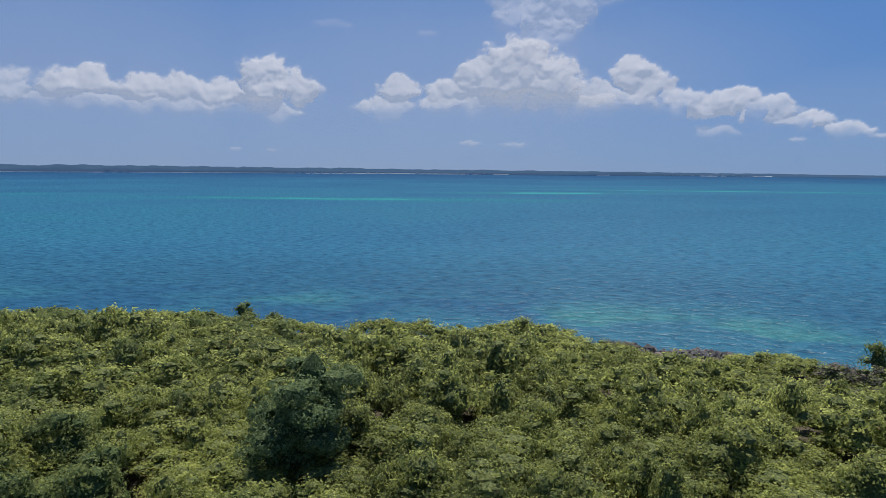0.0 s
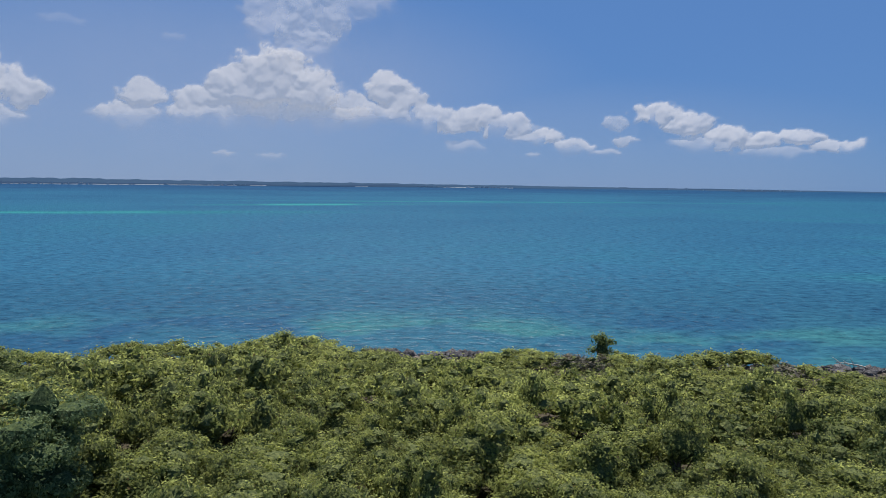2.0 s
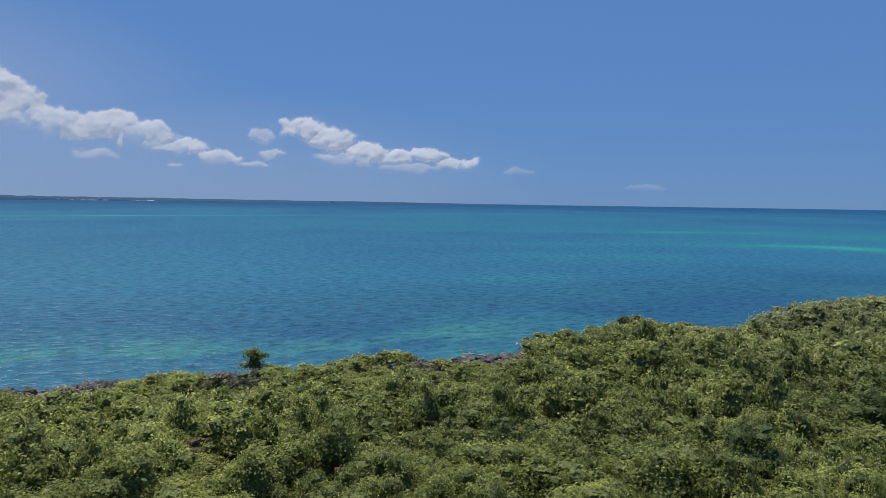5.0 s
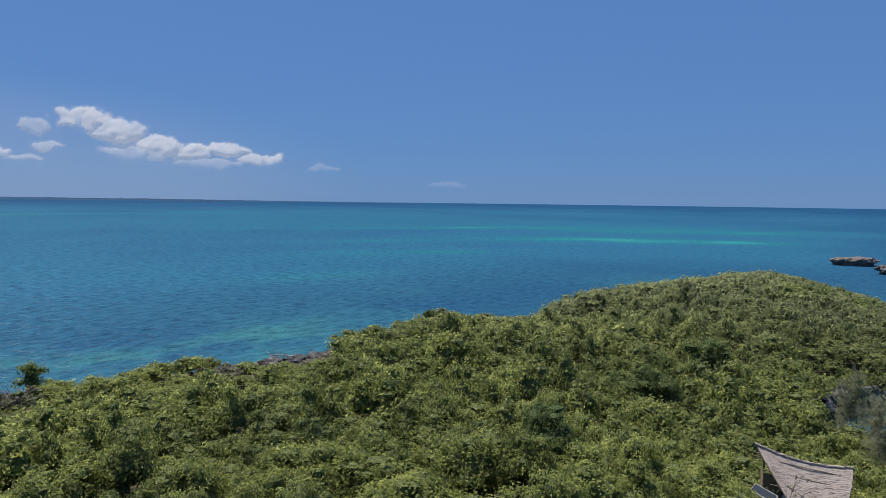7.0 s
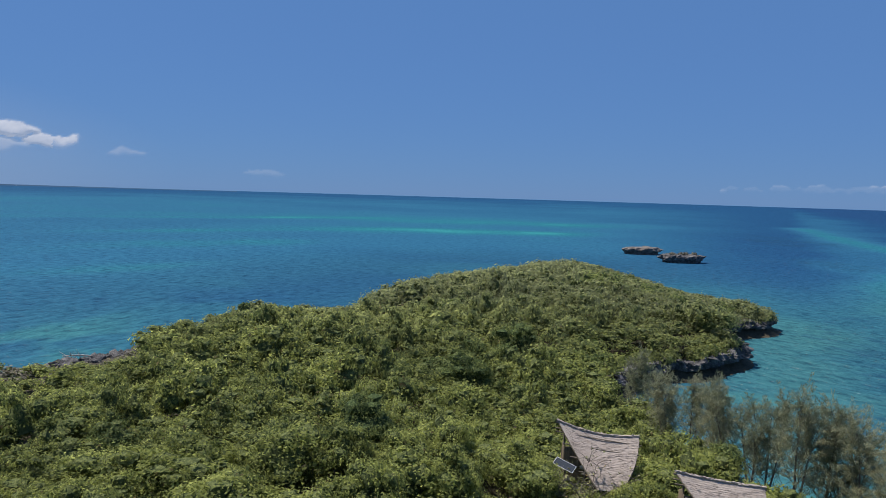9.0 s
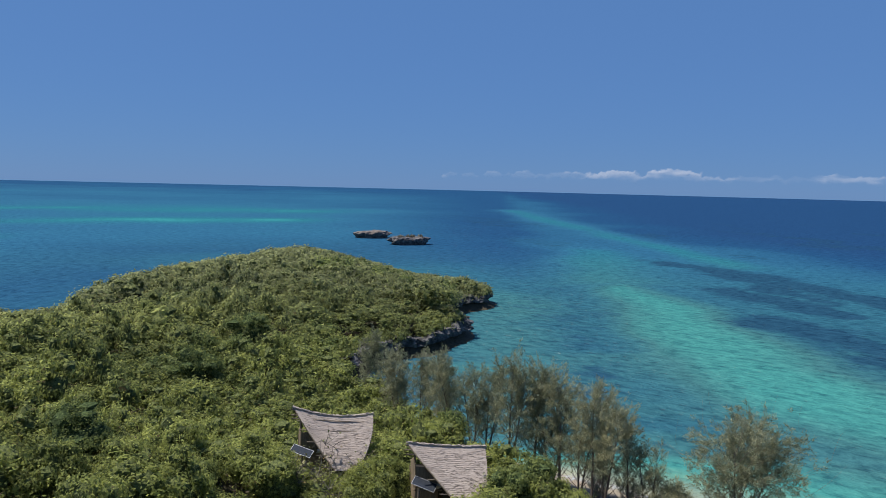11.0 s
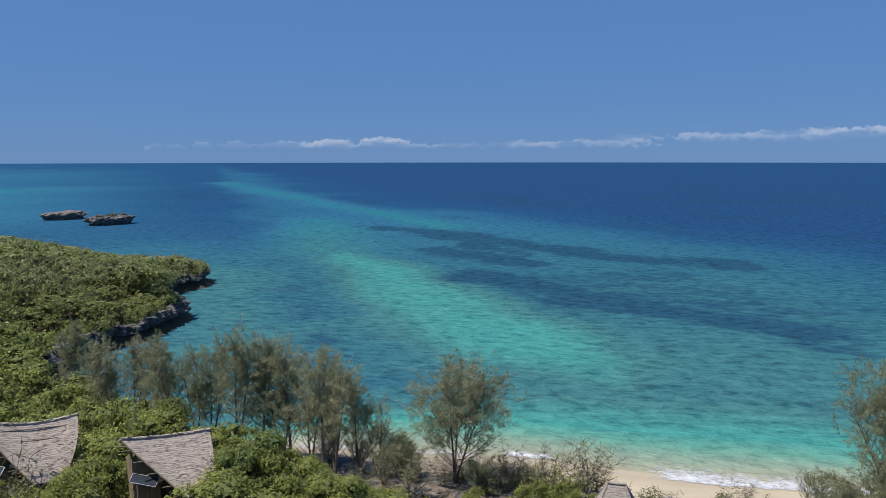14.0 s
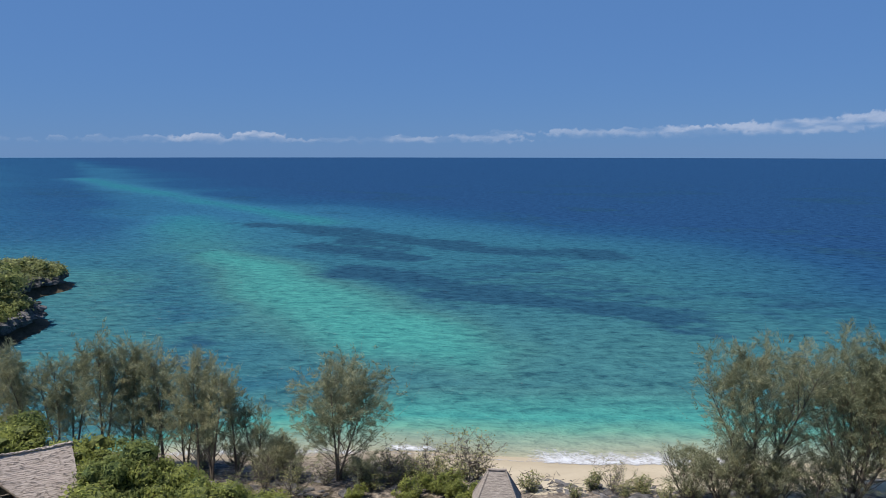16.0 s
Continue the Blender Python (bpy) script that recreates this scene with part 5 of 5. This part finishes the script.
for ob, a, r, turn, s, lab in ((thin_s, 125.6, 56.5, 80, 1.0, ""), (thin_s, 128.5, 57.5, 200, 1.05, ""), (small_s, 139.6, 53.8, 90, 0.7, ""), (bare_s, 142.6, 56.5, 120, 0.75, ""), (thin_s, 143.6, 55.5, 10, 0.7, ""),
                               (small_s, 145.2, 56.5, 30, 0.9, ""), (thin_s, 146.8, 55.0, 150, 0.8, ""), (bare_s, 116.5, 54.0, 60, 0.8, ""), (thin_s, 123.0, 54.5, 300, 0.9, ""), (green_s, 130.6, 52.6, 70, 0.9, ""),
                               (green_s, 118.0, 50.8, 170, 0.9, ""), (bare_s, 87.4, 55.2, 40, 1.7, ""), (bare_s, 86.9, 56.0, 140, 1.2, ""), (bare_s, 112.5, 55.0, 220, 0.7, ""), (small_s, 149.0, 56.0, 0, 1.0, ""), (bare_s, 130.9, 57.2, 190, 1.25, ""), (thin_s, 124.2, 57.6, 30, 1.1, ""), (thin_s, 126.2, 58.4, 260, 1.1, ""), (bare_s, 124.8, 55.6, 310, 0.95, ""),
                               (bare_s, 127.8, 58.8, 80, 0.9, ""), (thin_s, 129.8, 55.6, 110, 1.1, ""), (green_s, 128.2, 54.0, 240, 1.0, ""), (green_s, 126.0, 52.4, 20, 1.0, ""), (thin_s, 120.6, 57.8, 60, 0.8, ""), (bare_s, 119.2, 56.4, 20, 0.7, ""),
                               (thin_s, 116.6, 57.4, 140, 0.75, ""), (bare_s, 114.3, 57.0, 330, 0.7, ""), (small_s, 141.0, 56.6, 210, 1.0, ""), (thin_s, 144.6, 57.0, 20, 0.8, ""), (green_s, 121.6, 53.0, 330, 0.7, "")):
    stand(ob, *polar(a, r), turn, s)


# ---- huts ----
def box(x0, y0, z0, x1, y1, z1):
    V = np.array([(x, y, z) for x in (x0, x1) for y in (y0, y1) for z in (z0, z1)], float)
    F = np.array([(0, 1, 3, 2), (4, 6, 7, 5), (0, 4, 5, 1), (2, 3, 7, 6), (0, 2, 6, 4), (1, 5, 7, 3)])
    return V, F


def roof_point(u, v, face, L, drop, run, sag, eave, tilt=0.0):
    """Saddle roof: ridge along x with raised ends, faces that narrow to the eave's two corners. u -1..1, v 0..1."""
    left = -L / 2 + (eave[0] + L / 2) * v
    right = L / 2 + (eave[1] - L / 2) * v ** eave[2]
    x = left + (right - left) * (u + 1) / 2
    z = -drop * v ** 0.95 + sag * abs(u) ** 1.8 * max(1 - v, 0.0) ** 1.3 - tilt * u * 0.5 * (1 - v)
    y = -face * (run * v + 0.25 * sag * v * (1 - u * u))
    return x, y, z


def thatch_roof(root, L, drop, run, sag, eave, tilt, seed, courses=32):
    """Layered thatch on both faces: each course a stepped ragged strip, a ridge roll on top."""
    rng = np.random.default_rng(seed)
    nu = 44
    for face in (1, -1):
        for c in range(courses):
            v0, v1 = c / courses, min((c + 1.55) / courses, 1.03)
            V = []
            for k, (v, lift) in enumerate(((v0, 0.012), (v0 + (v1 - v0) * 0.5, 0.022), (v1, 0.032), (v1, 0.004))):
                for i in range(nu + 1):
                    u = -1 + 2 * i / nu
                    rag = rng.uniform(-0.006, 0.005) if k >= 2 else 0.0
                    x, y, z = roof_point(u * (1 + (0.015 * rng.uniform(-1, 1) if abs(u) == 1 else 0)), max(v + rag, 0), face, L, drop, run, sag, eave, tilt)
                    V.append((x, y - face * lift * 0.55, z + lift * 0.8))
            F = [(k * (nu + 1) + i, k * (nu + 1) + i + 1, (k + 1) * (nu + 1) + i + 1, (k + 1) * (nu + 1) + i) for k in range(3) for i in range(nu)]
            part("thatch_course", mesh_np("thatch_course", V, F), M_THATCH, root)
        V = [(*(np.array(roof_point(-1 + 2 * i / 20, k / 10, face, L, drop, run, sag, eave, tilt)) - (0, 0, 0.06)),) for k in range(11) for i in range(21)]
        F = [(k * 21 + i, k * 21 + i + 1, (k + 1) * 21 + i + 1, (k + 1) * 21 + i) for k in range(10) for i in range(20)]
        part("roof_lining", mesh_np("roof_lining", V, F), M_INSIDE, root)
    for face in (1, -1):
        n = 1000
        u, v = rng.uniform(-0.99, 0.99, n), rng.uniform(0.01, 1.0, n)
        pieces = []
        for k in range(n):
            p = np.array(roof_point(u[k], v[k], face, L, drop, run, sag, eave, tilt))
            q = np.array(roof_point(min(u[k] + 0.03, 1), v[k], face, L, drop, run, sag, eave, tilt)) - p
            w = np.array(roof_point(u[k], min(v[k] + 0.03, 1.02), face, L, drop, run, sag, eave, tilt)) - p
            q, w = q / np.linalg.norm(q), w / np.linalg.norm(w)
            nn = np.cross(w, q) * face
            nn = nn if nn[2] > 0 else -nn
            q = q + w * rng.normal(0, 0.16)
            a, b = rng.uniform(0.06, 0.22), rng.uniform(0.008, 0.020)
            o = p + nn * rng.uniform(0.03, 0.06)
            pieces.append(([o - q * a, o + w * b, o + q * a, o - w * b + nn * 0.012], [(0, 1, 2, 3)]))
        part("loose_thatch", mesh_np("loose_thatch", *merge(pieces)), M_STRAW, root)
    ridge = [np.array(roof_point(-1.03 + 2.06 * i / 48, 0, 1, L, drop, run, sag, eave, tilt)) + (0, 0, 0.09) for i in range(49)]
    V, F = tube(ridge, 0.075, 0.075, 7)
    part("ridge_roll", mesh_np("ridge_roll", V + rng.normal(0, 0.022, V.shape), F), M_THATCH, root, "ragged thatch ridge")


def solar_panel(root, m, w=1.75, h=0.72):
    """A framed panel on two struts; m takes its middle into the hut's frame."""
    p = part("solar_panel", mesh_np("solar_panel", *box(-w / 2, -h / 2, -0.02, w / 2, h / 2, 0.02)), M_FRAME, root, "tilted solar panel in a metal frame")
    p.matrix_local = m
    cols, rows = 3, 1
    cells = [box(-w / 2 + 0.03, -h / 2 + 0.03, 0.0195, w / 2 - 0.03, h / 2 - 0.03, 0.0225)]
    for i in range(cols):
        for j in range(rows):
            x0, y0 = -w / 2 + 0.04 + i * (w - 0.08) / cols, -h / 2 + 0.04 + j * (h - 0.08) / rows
            cells.append(box(x0 + 0.0006, y0 + 0.0006, 0.021, x0 + (w - 0.08) / cols - 0.0006, y0 + (h - 0.08) / rows - 0.0006, 0.026))
    part("cells", mesh_np("cells", *merge(cells)), M_CELL, p, "dark solar cells")
    part("strut", mesh_np("strut", *merge([tube([(-w * 0.3, 0, 0), (-w * 0.3, 0.5, -0.7)], 0.03, 0.03), tube([(w * 0.3, 0, 0), (w * 0.3, 0.5, -0.7)], 0.03, 0.03)])), M_POLE, p)


def hut(x, y, ridge_z, facing, L, drop, run, sag, eave, tilt, seed, panel=True, label="", panel_off=(0, 0, 0)):
    """Two-storey open hut under a saddle-shaped thatch. facing: azimuth to which its front slope looks."""
    root = new("thatched_hut")
    gz = gz1(x, y)
    root.matrix_world = pose(x, y, ridge_z, 0, 0, 180 - facing)
    thatch_roof(root, L, drop, run, sag, eave, tilt, seed)
    deep = gz - ridge_z
    rng = np.random.default_rng(seed)
    # plank tower under the left gable, decks and posts
    gx = -L / 2 + 0.55
    for i in range(7):
        x0 = gx + i * 0.24
        part("wall_plank", mesh_np("wall_plank", *box(x0, -0.55, deep, x0 + 0.225, -0.50 + rng.uniform(-0.01, 0.01), -1.0)), M_WOOD, root)
    for i in range(9):
        y0 = -0.5 + i * 0.24
        part("wall_plank", mesh_np("wall_plank", *box(gx - 0.05, y0, deep, gx + rng.uniform(-0.01, 0.01), y0 + 0.225, -0.75 - 0.12 * abs(i - 2))), M_WOOD, root)
    part("upper_floor", mesh_np("upper_floor", *box(gx, -run * 0.75, deep + 2.5, L / 2 - 1.0, run * 0.75, deep + 2.62)), M_WOOD, root)
    # two dark sheets added to stand for the shaded interior of the open hut
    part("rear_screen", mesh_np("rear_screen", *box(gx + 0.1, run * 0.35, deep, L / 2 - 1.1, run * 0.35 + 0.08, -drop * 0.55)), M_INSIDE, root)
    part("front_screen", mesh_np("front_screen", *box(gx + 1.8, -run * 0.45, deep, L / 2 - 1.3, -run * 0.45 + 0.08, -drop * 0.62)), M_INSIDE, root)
    for px, py, top in ((gx, -run * 0.55, -drop * 0.66), (gx, run * 0.55, -drop * 0.66), (L / 2 - 1.0, -run * 0.55, -drop * 0.7), (L / 2 - 1.0, run * 0.55, -drop * 0.7), (gx, 0, -0.15), (L / 2 - 1.0, 0, -0.15)):
        part("post", mesh_np("post", *tube([(px, py, deep - 0.3), (px, py, top)], 0.09, 0.08, 7), True), M_POLE, root)
    ridge_pole = [np.array(roof_point(-1.05 + 2.1 * i / 16, 0, 1, L, drop, run, sag, eave, tilt)) - (0, 0, 0.12) for i in range(17)]
    part("ridge_pole", mesh_np("ridge_pole", *tube(ridge_pole, 0.08, 0.08, 6), True), M_POLE, root)
    for face in (1, -1):
        for u in (-1.0, 1.0):
            rim = [np.array(roof_point(u * 0.985, v, face, L, drop, run, sag, eave, tilt)) - (0, 0, 0.10) for v in np.linspace(0, 1, 9)]
            part("rafter", mesh_np("rafter", *tube(rim, 0.07, 0.06, 6), True), M_POLE, root)
        for v in (0.12, 0.3, 0.5, 0.72):
            a = np.array(roof_point(-1, v, face, L, drop, run, sag, eave, tilt)) - (0.55, 0, 0.16)
            b = np.array(roof_point(1, v, face, L, drop, run, sag, eave, tilt)) - (-0.25, 0, 0.16)
            part("purlin", mesh_np("purlin", *tube([a, (a + b) / 2 - (0, 0, 0.05), b], 0.045, 0.04, 5), True), M_POLE, root)
    if panel:
        solar_panel(root, Matrix.Translation((gx + 0.55 + panel_off[0], -1.15 + panel_off[1], -2.25 + panel_off[2])) @ pose(0, 0, 0, 32, 14, -28))
        part("deck_rail", mesh_np("deck_rail", *merge([tube([(gx - 0.2, -0.6, -2.9), (gx + 1.9, -0.9, -2.9)], 0.05, 0.05), tube([(gx - 0.2, -0.6, -2.6), (gx + 1.9, -0.9, -2.55)], 0.04, 0.04)])), M_POLE, root)
        V, F = rock(seed + 5, 0.36, 0.10, 0.20, 2)
        part("hung_cloth", mesh_np("hung_cloth", V + (gx + 1.65, -1.0, -2.5), F, True), M_CLOTH, root, "pale cloth hung over the rail")
    return tagged(root, label, "hut", "thatched huts")


hut(*polar(88.6, 59.6), 9.72, 262, 6.5, 3.1, 3.7, 0.45, (-0.3, 1.6, 1.8), 0.9, 901, True, "two-storey hut under a saddle-shaped grey thatch roof", (-0.6, -1.0, 0.3))
hut(*polar(97.7, 52.0), 9.95, 266, 5.8, 3.2, 3.7, 0.12, (0.55, 2.15, 1.6), 0.55, 902, True, "two-storey hut under a pointed grey thatch roof")
hut(*polar(89.6, 43.5), 9.3, 262, 5.0, 3.0, 3.4, 0.2, (0.2, 1.5, 1.5), 0.5, 903, False, "thatched hut almost hidden by the thicket")


def pavilion(x, y, ridge_z, facing):
    """A small hip-roofed thatch shelter on posts."""
    root = new("beach_shelter")
    root.matrix_world = pose(x, y, ridge_z, 0, 0, 180 - facing)
    gz = gz1(x, y) - ridge_z
    rng = np.random.default_rng(77)
    n = 18
    sides = [((-0.6, 0.0), (0.6, 0.0), (1.75, -1.65), (-1.75, -1.65)), ((0.6, 0.0), (0.6, 0.0), (1.75, 1.65), (1.75, -1.65)),
             ((0.6, 0.0), (-0.6, 0.0), (-1.75, 1.65), (1.75, 1.65)), ((-0.6, 0.0), (-0.6, 0.0), (-1.75, -1.65), (-1.75, 1.65))]
    for a, b, c, d in sides:
        a, b, c, d = (np.array(q) for q in (a, b, c, d))
        out = (c + d) / 2
        out = out / np.linalg.norm(out)
        for k in range(n):
            v0, v1 = k / n, min((k + 1.5) / n, 1.04)
            V = []
            for v, lift in ((v0, 0.02), (v1, 0.042), (v1, 0.0)):
                for i in range(21):
                    u = i / 20
                    vv = v + (rng.uniform(-0.02, 0.02) if lift != 0.02 else 0) * 0.5
                    p = (a * (1 - u) + b * u) * (1 - vv) + (d * (1 - u) + c * u) * vv + out * lift
                    V.append((p[0], p[1], -2.6 * vv + lift * 0.8))
            F = [(r * 21 + i, r * 21 + i + 1, (r + 1) * 21 + i + 1, (r + 1) * 21 + i) for r in range(2) for i in range(20)]
            part("thatch_course", mesh_np("thatch_course", V, F), M_OLD_THATCH, root)
    part("ridge_roll", mesh_np("ridge_roll", *tube([(-0.68, 0, 0.06), (0, 0, 0.04), (0.68, 0, 0.06)], 0.11, 0.11, 7), True), M_OLD_THATCH, root)
    for sx in (-1, 1):
        for sy in (-1, 1):
            part("hip_roll", mesh_np("hip_roll", *tube([(0.6 * sx, 0, 0.04), (1.75 * sx, 1.65 * sy, -2.54)], 0.08, 0.08, 6), True), M_OLD_THATCH, root)
            part("post", mesh_np("post", *tube([(1.35 * sx, 1.25 * sy, gz - 0.3), (1.35 * sx, 1.25 * sy, -1.9)], 0.08, 0.08, 6), True), M_POLE, root)
    tagged(root, "small shelter with a steep hipped thatch roof by the beach", "shelter")


pavilion(*polar(133.3, 50.2), 6.3, 313)


# ---- rocks, wrack, driftwood ----
ROCKS = [mesh_np("rock", *rock(40 + k, 0.80, 0.50, 0.22, 2)) for k in range(6)]
for me in ROCKS:
    me.materials.append(M_ROCK)


def scatter_rocks():
    rng = np.random.default_rng(15)
    spots = []
    for a0, a1, r0, r1, n, s0, s1 in ((136, 148, 54.5, 58.5, 60, 0.2, 0.85), (111, 122, 54, 60, 70, 0.2, 0.9), (103, 112, 58, 67, 40, 0.3, 0.9), (122, 133, 54, 60, 60, 0.2, 0.75), (142, 146.5, 53.5, 55.5, 6, 0.9, 1.6), (135.5, 149, 54.5, 59.3, 70, 0.10, 0.32), (118, 133, 54, 59.5, 40, 0.10, 0.3)):
        for _ in range(n):
            spots.append((rng.uniform(a0, a1), rng.uniform(r0, r1), rng.uniform(s0, s1)))
    for a, r, s in spots:
        x, y = polar(a, r)
        if seg_dist(np.array([x]), np.array([y]), SHORE)[0] < 1.5:
            continue
        ob = new("rock", ROCKS[int(rng.integers(0, 6))])
        ob.matrix_world = Matrix.LocRotScale((x, y, gz1(x, y) + 0.05 * s), Euler((0, 0, rng.uniform(0, 6.28))), (s, s * rng.uniform(0.6, 1.0), s * rng.uniform(0.3, 0.6)))
        tagged(ob, "dark weathered coral rock on the beach head", "rock", "rocks on the beach head")
    # rough coral rim of the eastern shore
    rim = []
    protos = [rock(80 + k, 1.0, 0.75, 0.75, 1) for k in range(5)]
    line = SHORE[3:44]
    for (ax, ay), (bx, by) in zip(line[:-1], line[1:]):
        n = int(math.hypot(bx - ax, by - ay) * (8.0 if bare_rim(np.array([[ax, ay]]))[0] else 3.0))
        for _ in range(n):
            u = rng.random()
            o = rng.normal(1.2, 1.3)
            tx, ty = (bx - ax) / math.hypot(bx - ax, by - ay), (by - ay) / math.hypot(bx - ax, by - ay)
            x, y = ax + (bx - ax) * u + ty * o * 1.0, ay + (by - ay) * u - tx * o
            V, F = protos[int(rng.integers(0, 5))]
            s = rng.uniform(0.35, 1.15)
            if bare_rim(np.array([[x, y]]))[0] and rng.random() < 0.6:
                x, y, s = x + ty * rng.uniform(0, 4), y - tx * rng.uniform(0, 4), rng.uniform(0.3, 0.75)
            a = rng.uniform(0, 6.28)
            c, q = math.cos(a), math.sin(a)
            rim.append((V @ np.array([[c, q, 0], [-q, c, 0], [0, 0, 1]]) * s + (x, y, max(gz1(x, y), 0.0) + 0.1), F))
    v, f = merge(rim)
    thing("shore_rock", mesh_np("shore_rock", v, f), M_ROCK, "jagged dark coral rocks along the waterline", "rocks", kind="stuff")


scatter_rocks()


def driftwood(x, y, turn, length, seed):
    rng = np.random.default_rng(seed)
    log = [tube(bent(rng, (0, 0, 0.25), (1, 0, 0.16), length, 6, 0.08), 0.16, 0.07, 6)]
    for k in range(4):
        log.append(tube(bent(rng, (length * (0.55 + 0.1 * k), 0, 0.4 + 0.1 * k), (0.5, rng.uniform(-1, 1), 0.9), length * 0.28, 4, 0.15), 0.07, 0.02, 4))
    thing("driftwood", mesh_np("driftwood", *merge(log), True), M_DRIFT, "bleached fallen tree trunk on the rocky shore", "driftwood", m=pose(x, y, gz1(x, y), 0, 0, turn))


driftwood(*polar(50.6, 126.6), 150, 6.0, 5)


def dead_branches():
    """Dry sticks strewn over the rocky beach head."""
    rng = np.random.default_rng(35)
    sticks = []
    for _ in range(420):
        a = rng.uniform(103, 150)
        x, y = polar(a, rng.uniform(53, 61) if a > 112 else rng.uniform(57, 67))
        if seg_dist(np.array([x]), np.array([y]), SHORE)[0] < 3.5 or signed(np.array([x]), np.array([y]), BEACH)[0] < 0:
            continue
        h, ln = rng.uniform(0, 6.28), rng.uniform(0.3, 1.6)
        sticks.append(tube(bent(rng, (x, y, gz1(x, y) + 0.06), (math.cos(h), math.sin(h), rng.uniform(0, 0.35)), ln, 3, 0.2), 0.03, 0.012, 3))
    v, f = merge(sticks)
    thing("dead_branches", mesh_np("dead_branches", v, f), M_TWIG, "dry grey branches strewn over the beach head", "branches", kind="stuff")


dead_branches()


# ---- surf ----
def build_foam():
    az = np.arange(105, 160, 0.12)
    off = np.linspace(-2.4, 7.0, 40)
    base = np.interp(az, [105, 107.3, 114.9, 125.9, 129.6, 135.6, 138.8, 143.3, 147.6, 160], [73, 71.3, 68.6, 67.4, 66.5, 65.9, 65.3, 66.0, 67.2, 73])
    A, O = np.meshgrid(az, off, indexing="ij")
    Rr = base[:, None] + O + (fbm(A * 0.9, A * 0, 7, 3) - 0.5) * 1.4
    X, Y = Rr * np.sin(np.radians(A)), Rr * np.cos(np.radians(A))
    Z = np.maximum(ground_z(X, Y), 0.0) + 0.05 + 0.10 * np.exp(-((O - 1.6) / 1.2) ** 2)
    big = smooth(134.5, 138, A) * smooth(156, 150, A)
    small = smooth(123.5, 125, A) * smooth(129, 127.5, A)
    left = smooth(105, 108, A) * smooth(124, 121, A)
    lace = 0.62 * np.exp(-((O + 0.2) / 0.22) ** 2) * smooth(122, 126, A)
    cover = np.maximum.reduce([lace, big * (0.80 * smooth(-0.3, 0.1, O) * smooth(5.5, 1.2, O)), small * 0.85 * np.exp(-((O - 1.2) / 0.8) ** 2), left * 0.55 * np.exp(-((O - 0.6) / 1.0) ** 2)])
    nr = len(off)
    i = np.arange(len(az) - 1)[:, None] * nr + np.arange(nr - 1)[None, :]
    me = mesh_np("surf", np.stack([X, Y, Z], -1).reshape(-1, 3), np.stack([i, i + 1, i + 1 + nr, i + nr], -1).reshape(-1, 4), True)
    put_attr(me, "cover", cover)
    thing("surf", me, M_FOAM, "white foam of small waves washing up the beach", "foam", kind="stuff")


build_foam()

# low scrub on the outer rock islet
scrub = []
rng_s = np.random.default_rng(66)
for _ in range(16):
    (LV, LF), (CV, CF) = crown(int(rng_s.integers(0, 9999)), rng_s.uniform(0.7, 1.4), rng_s.uniform(0.8, 1.5), 60, 0.4, 4)
    u, v = rng_s.uniform(-6.5, 6.5), rng_s.uniform(-2.6, 2.6)
    scrub.append((np.concatenate([LV, CV]) + (u, v, 3.4), np.concatenate([LF, CF + len(LV)])))
v, f = merge(scrub)
thing("islet_scrub", mesh_np("islet_scrub", v, f), M_LEAF_DRY, "low grey-brown scrub on the rock islet", "scrub", kind="stuff", m=pose(351, -27, 0, 0, 0, -72))


# scrub hanging over the cliff edge
brow = []
rng_b = np.random.default_rng(91)
for line in CLIFFS:
    for (ax, ay), (bx, by) in zip(line[:-1], line[1:]):
        ln = math.hypot(bx - ax, by - ay)
        ox, oy = -(by - ay) / ln, (bx - ax) / ln
        for k in range(int(ln * 1.5)):
            u, inn = rng_b.random(), rng_b.uniform(1.2, 4.8) + (0.5 if line is CLIFFS[1] else 0)
            (LV, LF), (CV, CF) = crown(int(rng_b.integers(0, 99999)), rng_b.uniform(1.1, 2.0), rng_b.uniform(1.4, 2.6), 130, 0.42, 5, fine=1)
            off = (ax + (bx - ax) * u - ox * inn, ay + (by - ay) * u - oy * inn, rng_b.uniform(2.0, 2.6) + 0.12 * inn)
            brow.append((np.concatenate([LV, CV]) + off, np.concatenate([LF, CF + len(LV)])))
v, f = merge(brow)
thing("cliff_scrub", mesh_np("cliff_scrub", v, f), M_LEAF, "olive green scrub along the edge of the coral cliff", "scrub", kind="stuff")
